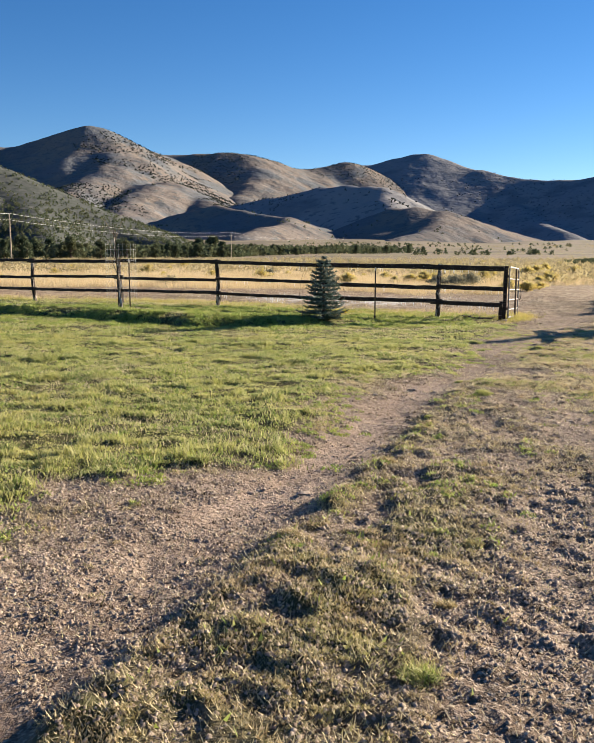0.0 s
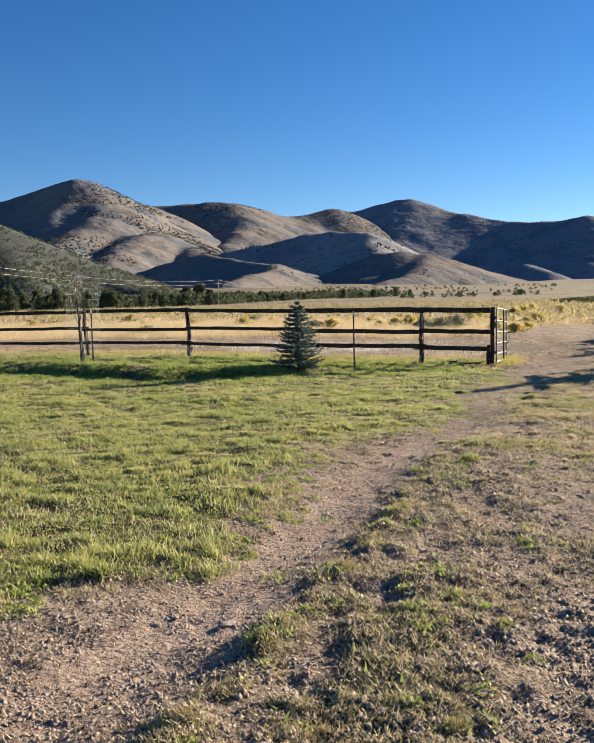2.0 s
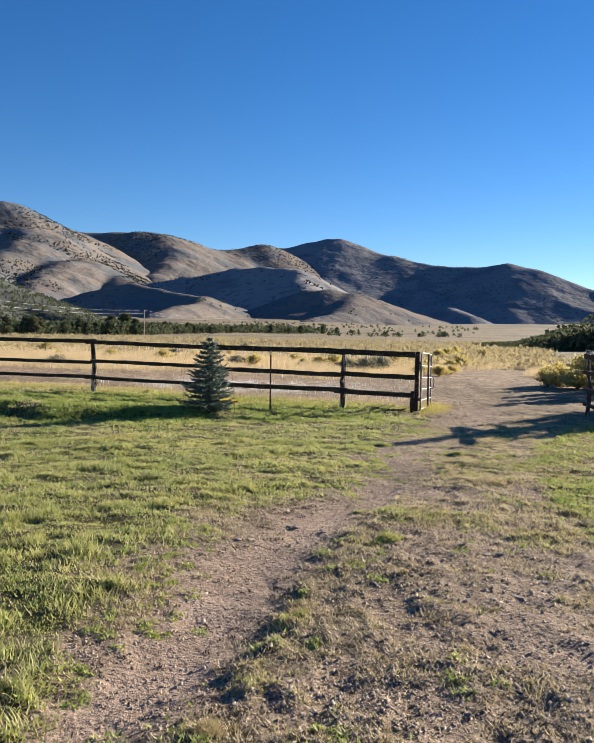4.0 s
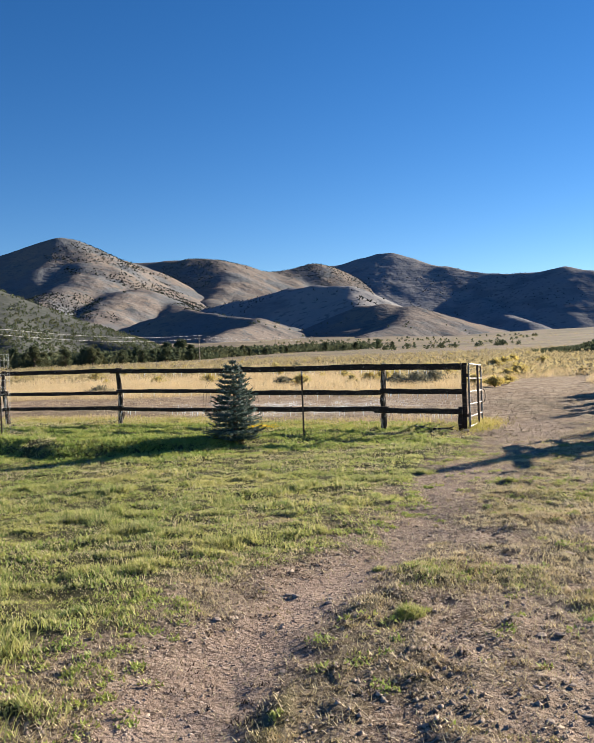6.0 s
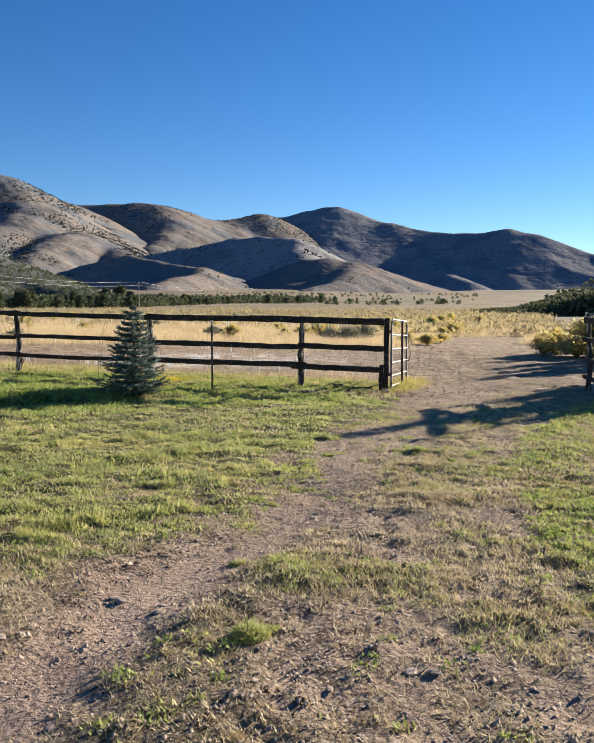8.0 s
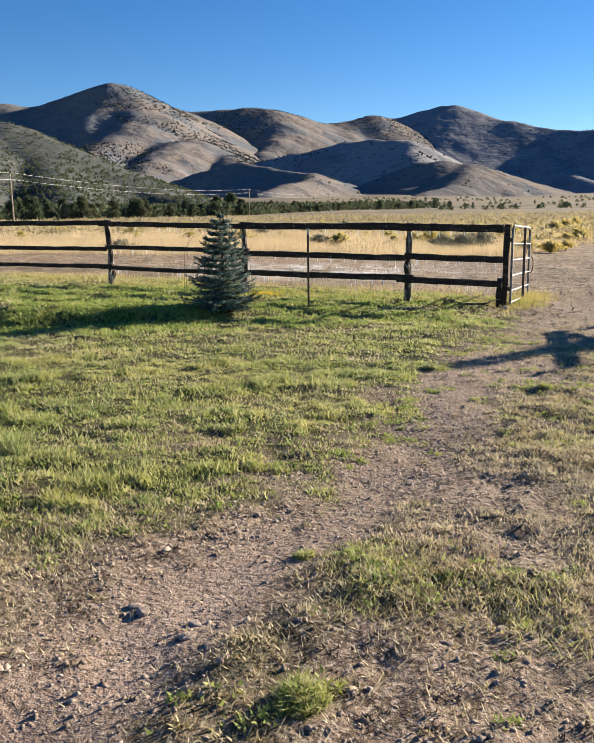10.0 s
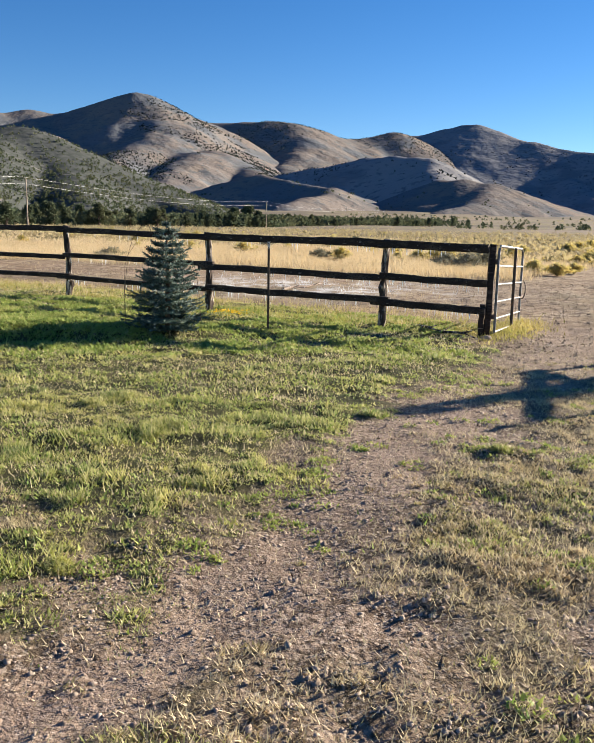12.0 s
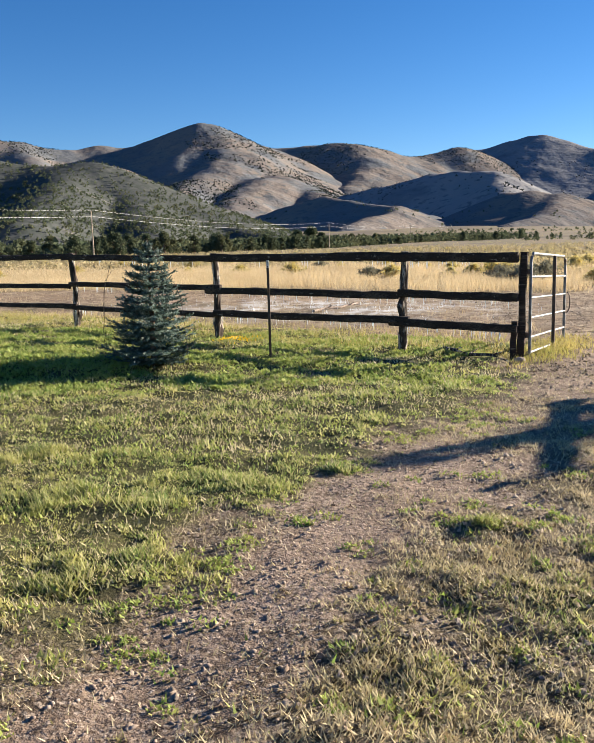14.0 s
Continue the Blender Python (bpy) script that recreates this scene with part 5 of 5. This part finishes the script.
def build_gate():
    at = (4.55, 20.32)
    end = (5.24, 22.5)
    z = float(level(*at)) + 0.08
    gate = thing("steel_gate", (at[0], at[1], z), "open galvanised steel pipe farm gate hung on the corner post", "gate")
    d = Vector((end[0] - at[0], end[1] - at[1], -0.09))
    h = 1.34
    bm = bmesh.new()
    r = 0.13
    u = d.normalized()
    loop = [Vector((0, 0, 0)), Vector((0, 0, h - r)), u * 0.04 + Vector((0, 0, h - 0.04)), u * r + Vector((0, 0, h)), d - u * r + Vector((0, 0, h)),
            d - u * 0.04 + Vector((0, 0, h - 0.04)), d + Vector((0, 0, h - r)), d.copy()]
    pipe(bm, loop, 0.021)
    part("gate_frame", bm, M_STEEL, gate)
    for q in (0.01, 0.165, 0.36, 0.56, 0.77):
        bm = bmesh.new()
        pipe(bm, [Vector((0, 0, q * h)), d + Vector((0, 0, q * h))], 0.016)
        part("bar", bm, M_STEEL, gate)
    bm = bmesh.new()
    pipe(bm, [d * 0.6 + Vector((0.02, -0.04, 0.0)), d * 0.6 + Vector((0.02, -0.04, h))], 0.026)
    part("upright", bm, M_TPOST, gate, "dark upright brace")
    bm = bmesh.new()
    for k in range(9):
        a0, a1 = k / 9 * 3.4, (k + 1) / 9 * 3.4
        c = d + Vector((0.03, -0.03, 0.62))
        tube(bm, [c + Vector((0.05 * math.sin(a0), 0, 0.16 * math.cos(a0))), c + Vector((0.05 * math.sin(a1), 0, 0.16 * math.cos(a1)))], (0.01, 0.01), 5)
    part("latch_chain", bm, M_TPOST, gate, "hanging latch chain")
    for hz in (0.25, 1.1):
        bm = bmesh.new()
        bmesh.ops.create_cone(bm, segments=8, radius1=0.035, radius2=0.035, depth=0.07, cap_ends=True)
        bmesh.ops.translate(bm, vec=(-0.04, 0, hz), verts=bm.verts)
        part("hinge", bm, M_TPOST, gate)
    stone = bmesh.new()
    bmesh.ops.create_icosphere(stone, subdivisions=2, radius=1)
    for v in stone.verts:
        v.co = Vector((v.co.x * 0.09, v.co.y * 0.07, v.co.z * 0.045)) * (1 + 0.18 * noise.noise(v.co * 1.7))
    me = bpy.data.meshes.new("stone")
    stone.to_mesh(me)
    stone.free()
    me.materials.append(M_ROCK)
    ob = new("stone", me)
    ob.location = (4.40, 20.0, float(level(4.40, 20.0)) + 0.025)
    tagged(ob, "pale flat stone at the foot of the corner post", "stone")


build_gate()


def steel_post(name, x, y, h, label, cage=False):
    z = float(level(x, y))
    ob = thing(name, (x, y, z), label, "post", "steel fence posts")
    bm = bmesh.new()
    for sx, sy, ox_, oy_ in ((0.035, 0.006, 0, 0), (0.006, 0.03, 0, 0.015)):
        r = bmesh.ops.create_cube(bm, size=1)
        bmesh.ops.scale(bm, vec=(sx, sy, h + 0.2), verts=r["verts"])
        bmesh.ops.translate(bm, vec=(ox_, oy_, (h - 0.2) / 2), verts=r["verts"])
    for k in range(int(h / 0.06)):
        r = bmesh.ops.create_cube(bm, size=1)
        bmesh.ops.scale(bm, vec=(0.012, 0.012, 0.012), verts=r["verts"])
        bmesh.ops.translate(bm, vec=(0, -0.006, 0.08 + k * 0.06), verts=r["verts"])
    shaft = part("shaft", bm, M_TPOST, ob)
    bm = bmesh.new()
    for sx, sy, oy_ in ((0.037, 0.009, 0), (0.009, 0.032, 0.015)):
        r = bmesh.ops.create_cube(bm, size=1)
        bmesh.ops.scale(bm, vec=(sx, sy, 0.1), verts=r["verts"])
        bmesh.ops.translate(bm, vec=(0, oy_, h - 0.045), verts=r["verts"])
    part("tip", bm, material("post_tip_paint", (0.6, 0.58, 0.52), [(20, (0.4, 0.35, 0.3), 0.5, 0.7)], rough=0.6), shaft, "pale painted tip")
    return ob


steel_post("steel_post", 1.03, 19.95, 1.36, "rusty steel T-post with a pale tip standing in the lawn")
steel_post("steel_post", -5.85, 21.1, 1.42, "rusty steel T-post beside the caged sapling")


def build_sapling():
    x, y = -6.2, 21.2
    ob = thing("sapling", (x, y, float(level(x, y))), "thin leafless sapling staked inside a wire cage", "tree")
    bm = bmesh.new()
    tube(bm, [(0, 0, -0.1), (0.02, 0, 0.8), (-0.06, 0.02, 1.6), (-0.12, 0.03, 2.35)], (0.035, 0.03, 0.02, 0.006), 7)
    trunk = part("trunk", bm, M_LOG, ob)
    local = random.Random(4)
    bm = bmesh.new()
    for k in range(14):
        z = local.uniform(0.9, 2.1)
        a = local.uniform(0, 6.28)
        q = local.uniform(0.12, 0.32)
        b = (-0.04 * z + math.cos(a) * q, math.sin(a) * q, z + local.uniform(0.25, 0.6))
        tube(bm, [(-0.04 * (z - 0.5), 0.01, z), b], (0.009, 0.003), 4)
    part("twigs", bm, M_BARK, trunk)
    bm = bmesh.new()
    rough_log(bm, (0.06, -0.05, -0.1), (0.03, -0.04, 1.25), 0.04, 0.035, 8, 8, 8, 4)
    part("stake", bm, M_LOG, ob, "wooden stake tied to the sapling")
    cage = thing("wire_cage", (x + 0.1, y - 0.02, float(level(x, y))), "open square wire mesh tree guard", "cage")
    bm = bmesh.new()
    r, z0, z1 = 0.42, 1.28, 1.82
    for k in range(22):
        a = 2 * math.pi * k / 22
        tube(bm, [(r * math.cos(a), r * math.sin(a), 0.0 if k % 4 == 0 else 0.3), (r * math.cos(a), r * math.sin(a), z1)], (0.0013, 0.0013), 4)
    part("uprights", bm, M_WIRE, cage)
    bm = bmesh.new()
    for z in [0.3 + 0.15 * q for q in range(11)]:
        pts = [(r * math.cos(2 * math.pi * k / 22), r * math.sin(2 * math.pi * k / 22), z) for k in range(23)]
        tube(bm, pts, [0.0013] * 23, 4)
    part("hoops", bm, M_WIRE, cage)


build_sapling()


def build_spruce():
    x, y, h = -0.28, 18.9, 1.62
    ob = thing("spruce_tree", (x, y, float(level(x, y))), "small young blue spruce growing in the lawn", "tree")
    bm = bmesh.new()
    tube(bm, [(0, 0, -0.1), (0.01, 0, 0.6), (0, 0.01, 1.2), (0, 0, h)], (0.045, 0.034, 0.018, 0.004), 8)
    part("trunk", bm, M_BARK, ob)
    local = random.Random(31)
    tw = bmesh.new()
    pts, dirs, lens = [], [], []
    levels = 15
    for k in range(levels):
        t = k / (levels - 1)
        z = 0.07 + (h - 0.18) * t ** 0.92
        reach = (0.53 * (1 - t) ** 0.66 + 0.05) * (1 if k else 0.9) * (1.12 if k % 3 == 1 else 0.93 if k % 3 == 2 else 1.0)
        count = 19 if t < 0.5 else 14 if t < 0.8 else 8
        for b in range(count):
            a = 2 * math.pi * (b + local.uniform(-0.25, 0.25)) / count + k * 1.3
            q = reach * local.uniform(0.72, 1.12)
            rise = local.uniform(-0.02, 0.16) * q + 0.25 * q * t
            line = [Vector((math.cos(a) * q * s, math.sin(a) * q * s, z + rise * s ** 1.6 - 0.10 * q * math.sin(s * 2.6))) for s in (0, 0.35, 0.7, 1.0)]
            tube(tw, line, (0.008, 0.006, 0.004, 0.0015), 4)
            sub = [(line, 0.12, 1.0)]
            for m in range(7):
                s = 0.25 + 0.7 * m / 6
                c = line[0].lerp(line[1], s / 0.35) if s < 0.35 else line[1].lerp(line[2], (s - 0.35) / 0.35) if s < 0.7 else line[2].lerp(line[3], (s - 0.7) / 0.3)
                for sg in (-1, 1):
                    a2 = a + sg * local.uniform(0.5, 0.95)
                    l2 = q * 0.36 * (1.15 - s) + 0.03
                    e = c + Vector((math.cos(a2) * l2, math.sin(a2) * l2, local.uniform(-0.01, 0.05)))
                    tube(tw, [c, e], (0.003, 0.001), 3)
                    sub.append(([c, e], 0.0, 1.0))
            for ln_, s0, s1 in sub:
                for p, r in zip(ln_, ln_[1:]):
                    n = max(3, int((r - p).length / 0.0075))
                    for i in range(n):
                        pts.append(p.lerp(r, (i + local.random()) / n))
                        dirs.append((r - p).normalized())
                        lens.append(local.uniform(0.016, 0.028))
    part("branchwork", tw, M_BARK, ob)
    P, D, L = np.array([tuple(p) for p in pts]), np.array([tuple(d) for d in dirs]), np.array(lens)
    g = np.random.default_rng(3)
    rep = 3
    P, D, L = np.repeat(P, rep, 0), np.repeat(D, rep, 0), np.repeat(L, rep, 0)
    side = np.cross(D, g.normal(size=D.shape))
    side /= np.linalg.norm(side, axis=1)[:, None]
    way = side * 0.85 + D * 0.5 + [0, 0, 0.25]
    way /= np.linalg.norm(way, axis=1)[:, None]
    w = np.cross(way, D)
    w /= np.linalg.norm(w, axis=1)[:, None] + 1e-9
    V = np.stack([P - w * 0.0046, P + w * 0.0046, P + way * L[:, None]], axis=1).reshape(-1, 3)
    part("crown", link_mesh("crown", V, np.arange(len(V)).reshape(-1, 3), M_NEEDLE), None, ob)


build_spruce()


def build_spruce_guard():
    """Loose bent wires that arch over the spruce."""
    x, y = -0.28, 18.75
    z = float(level(x, y))
    ob = thing("wire_guard", (x, y, z), "loose bent wire tree guard arched over the young spruce", "wire guard")
    for line in ([(-0.62, 0.1, 0.0), (-0.61, 0.05, 0.5), (-0.57, 0.0, 0.95), (-0.44, -0.02, 1.33), (-0.26, -0.03, 1.56), (-0.03, -0.02, 1.66), (0.13, 0.0, 1.52), (0.2, 0.05, 1.3)],
                 [(0.56, -0.05, 0.0), (0.53, -0.05, 0.5), (0.48, -0.03, 0.88), (0.41, 0.0, 1.04), (0.22, 0.02, 1.2), (0.02, 0.0, 1.27), (-0.14, -0.05, 1.38), (-0.2, -0.05, 1.52)],
                 [(-0.5, -0.2, 0.0), (-0.52, -0.18, 0.6), (-0.47, -0.15, 1.1), (-0.4, -0.1, 1.22)]):
        bm = bmesh.new()
        tube(bm, [Vector(p) - Vector((0, 0, 0.02 if k == 0 else 0)) for k, p in enumerate(line)], [0.0028] * len(line), 5)
        part("wire", bm, M_TPOST, ob)


build_spruce_guard()


def build_right_fence():
    """The braced fence panel on the other side of the road."""
    a, b = (8.35, 19.9), (7.95, 17.4)
    ob = thing("braced_fence", (a[0], a[1], 0), "dark timber fence panel with diagonal braces beside the road", "fence")
    gz = [float(level(*p)) for p in (a, b)]
    loc = [Vector((p[0] - a[0], p[1] - a[1], g)) for p, g in zip((a, b), gz)]
    posts = []
    for k, p in enumerate(loc):
        bm = bmesh.new()
        rough_log(bm, p - Vector((0, 0, 0.15)), p + Vector((0.01, 0, 1.5 + 0.12 * k)), 0.05 - 0.01 * k, 0.045 - 0.008 * k, 70 + k, knots=3)
        posts.append(part("post", bm, M_LOG, ob))
    for k in range(1):
        p, q = loc[k], loc[k + 1]
        for m, hgt in enumerate((1.38, 1.0, 0.62, 0.28)):
            bm = bmesh.new()
            rough_beam(bm, p + Vector((-0.09, 0, hgt)), q + Vector((-0.09, 0, hgt)), 0.06, (0.11, 0.10, 0.08, 0.08)[m], 120 + 9 * k + m, 10, 0.003)
            part("rail", bm, M_TIMBER, ob)
        bm = bmesh.new()
        rough_beam(bm, p.lerp(q, 0.12) + Vector((-0.03, 0, 1.34)), p.lerp(q, 0.85) + Vector((-0.03, 0, 1.04)), 0.05, 0.07, 140 + k)
        part("brace", bm, M_TIMBER, ob)
    for k, p in enumerate(loc):
        bm = bmesh.new()
        for m in range(3):
            pts = [p + Vector((0.09 * math.cos(q * 0.8 + m), 0.09 * math.sin(q * 0.8 + m), 1.46 + 0.02 * m + 0.02 * math.sin(q))) for q in range(9)]
            tube(bm, pts, [0.004] * 9, 4)
        tube(bm, [p + Vector((0.05, 0, 1.48)), p + Vector((0.12, -0.05, 1.56))], (0.004, 0.003), 4)
        part("wire_tie", bm, M_WIRE, posts[k], "twisted pale wire round the post top")


build_right_fence()


# ---- power line ----
def build_power_line():
    spots = [(-107, -160), (-87, -3), (-67, 151), (-47, 305), (-27, 459), (-7, 613)]
    tops = []
    for x, y in spots:
        z = float(height(x, y))
        ob = thing("utility_pole", (x, y, z), "bare wooden utility pole carrying two cables", "utility pole", "utility poles")
        bm = bmesh.new()
        tube(bm, [(0, 0, -0.5), (0, 0, 9.6)], (0.16, 0.11), 10)
        shaft = part("shaft", bm, M_POLE, ob)
        bm = bmesh.new()
        tube(bm, [(0, 0, 9.55), (0, 0, 9.78)], (0.05, 0.03), 8)
        tube(bm, [(0.1, 0, 8.5), (0.22, 0, 8.5)], (0.05, 0.04), 8)
        part("insulators", bm, M_STEEL, shaft)
        tops.append(((x, y, z + 9.75), (x + 0.2, y, z + 8.5)))
    for w in range(2):
        cable = thing("power_cable", tops[0][w], "pale overhead power cable strung between poles", "cable", "power cables")
        for p, q in zip(tops, tops[1:]):
            p, q = Vector(p[w]), Vector(q[w])
            o = Vector(tops[0][w])
            bm = bmesh.new()
            pts = [p.lerp(q, k / 16) - o - Vector((0, 0, 1.6 * 4 * (k / 16) * (1 - k / 16))) for k in range(17)]
            tube(bm, pts, [0.015] * 17, 5)
            part("span", bm, M_CABLE, cable)


build_power_line()


# ---- single stones and tufts in the track ----
def build_rocks():
    spots = [(-0.29, 4.82, 0.06), (-0.2, 4.9, 0.04), (0.10, 4.79, 0.085), (0.12, 2.32, 0.05), (0.42, 3.53, 0.05), (0.68, 3.55, 0.05), (3.48, 10.2, 0.13), (2.75, 8.34, 0.075), (2.85, 8.3, 0.06), (2.98, 7.67, 0.07),
             (3.14, 7.67, 0.05), (1.25, 9.39, 0.075), (1.5, 9.19, 0.075), (1.5, 9.3, 0.06), (1.61, 9.1, 0.06), (1.2, 9.44, 0.06), (0.74, 8.86, 0.07), (1.23, 8.0, 0.05), (2.68, 7.32, 0.05), (2.49, 7.25, 0.05), (2.71, 7.63, 0.04), (2.53, 7.64, 0.04),
             (2.77, 9.3, 0.05), (2.54, 9.15, 0.05), (2.37, 8.19, 0.04)]
    for k, (x, y, s) in enumerate(spots):
        bm = bmesh.new()
        s = s * 0.52
        bmesh.ops.create_icosphere(bm, subdivisions=2, radius=1)
        o = Vector((k * 3.1, k * 1.7, 0))
        for v in bm.verts:
            n = 1 + 0.35 * noise.noise(v.co * 1.3 + o) + 0.12 * noise.noise(v.co * 4 + o)
            v.co = Vector((v.co.x * s * 1.1, v.co.y * s * 0.75, v.co.z * s * 0.26)) * n
        me = bpy.data.meshes.new("rock")
        bm.to_mesh(me)
        bm.free()
        me.materials.append(M_ROCK)
        ob = new("rock", me)
        ob.location, ob.rotation_euler = (x, y, float(level(x, y)) + s * 0.12), (0, 0, k * 1.9)
        tagged(ob, "pale weathered rock lying in the dirt track", "rock", "rocks in the track")


def build_tufts():
    spots = [(0.72, 2.24, 0.17, 420, 1), (2.01, 8.72, 0.19, 900, 1), (1.97, 7.78, 0.08, 400, 0), (1.9, 9.98, 0.1, 500, 1), (3.82, 13.65, 0.16, 700, 1), (0.74, 5.5, 0.14, 600, 0), (1.15, 3.72, 0.1, 450, 0), (0.05, 3.73, 0.08, 350, 0),
             (1.45, 11.29, 0.15, 500, 1), (2.3, 9.9, 0.3, 800, 1), (2.52, 9.75, 0.28, 500, 0), (2.28, 9.5, 0.24, 450, 0), (2.85, 9.62, 0.26, 500, 1), (3.1, 9.5, 0.24, 400, 0), (2.65, 10.0, 0.22, 300, 0), (2.5, 9.3, 0.22, 350, 0), (2.95, 9.27, 0.22, 350, 1), (3.3, 8.75, 0.3, 600, 1), (3.6, 11.95, 0.3, 600, 1), (4.0, 12.6, 0.34, 700, 1), (3.75, 11.5, 0.26, 400, 0), (0.9, 2.9, 0.09, 350, 0)]
    g = np.random.default_rng(15)
    sward = {0: [], 1: []}
    for x, y, r, n, green in spots:
        low = r > 0.2
        a, q = g.uniform(0, 6.283, n), r * np.sqrt(g.random(n)) * (1.25 if low else 0.6)
        px, py = np.cos(a) * q * g.uniform(0.7, 1.0, n), np.sin(a) * q * 0.8
        z = level(x + px, y + py) - float(level(x, y))
        tall = (0.075 if low else r * 0.62) * (1 - 0.5 * (q / q.max()) ** 2)
        v, f = blade_arrays(px, py, z, tall * g.uniform(0.3, 1.0, n), g.uniform(0.003, 0.0065, n), g.uniform(0.6, 0.995, n), g)
        if low:
            sward[green].append((v + (x, y, float(level(x, y))), f))
            continue
        ob = new("grass_tuft", link_mesh("grass_tuft", v, f, M_GRASS if green else M_WEED))
        ob.location = (x, y, float(level(x, y)))
        tagged(ob, "bright green grass tuft in the dirt" if green else "olive weed tuft with dry stalks in the dirt", "grass tuft", "tufts in the track")
    stuff("track_grass", sward[1], M_GRASS, "low green grass tangled over the dirt between the tracks", "grass")
    stuff("track_stalks", sward[0], M_WEED, "low olive and dry stalks tangled over the dirt", "grass")


build_rocks()
build_tufts()


def fallen_branch(name, pts, r, mat, label):
    ob = thing(name, (pts[0][0], pts[0][1], float(level(*pts[0]))), label, "branch")
    bm = bmesh.new()
    o = Vector((pts[0][0], pts[0][1], float(level(*pts[0]))))
    line = [Vector((x, y, float(level(x, y)) + r + 0.02 * (k % 2))) - o for k, (x, y) in enumerate(pts)]
    tube(bm, line, [r * (1 - 0.12 * k) for k in range(len(line))], 7)
    part("stem", bm, mat, ob)
    for k in range(1, len(line) - 1):
        bm = bmesh.new()
        tube(bm, [line[k], line[k] + Vector((0.12, 0.15 * (-1) ** k, 0.06))], (r * 0.5, r * 0.2), 5)
        part("side_twig", bm, mat, ob)


fallen_branch("dead_branch", [(0.1, 28.0), (0.35, 28.6), (0.6, 28.9), (0.75, 29.6), (0.85, 30.4)], 0.035, M_ROCK, "bleached dead branch lying on the wet ground")
fallen_branch("fallen_pole", [(3.38, 20.95), (3.55, 20.55), (3.75, 20.25), (4.05, 20.08), (4.25, 19.85)], 0.03, M_LOG, "crooked grey pole lying in the grass by the corner post")
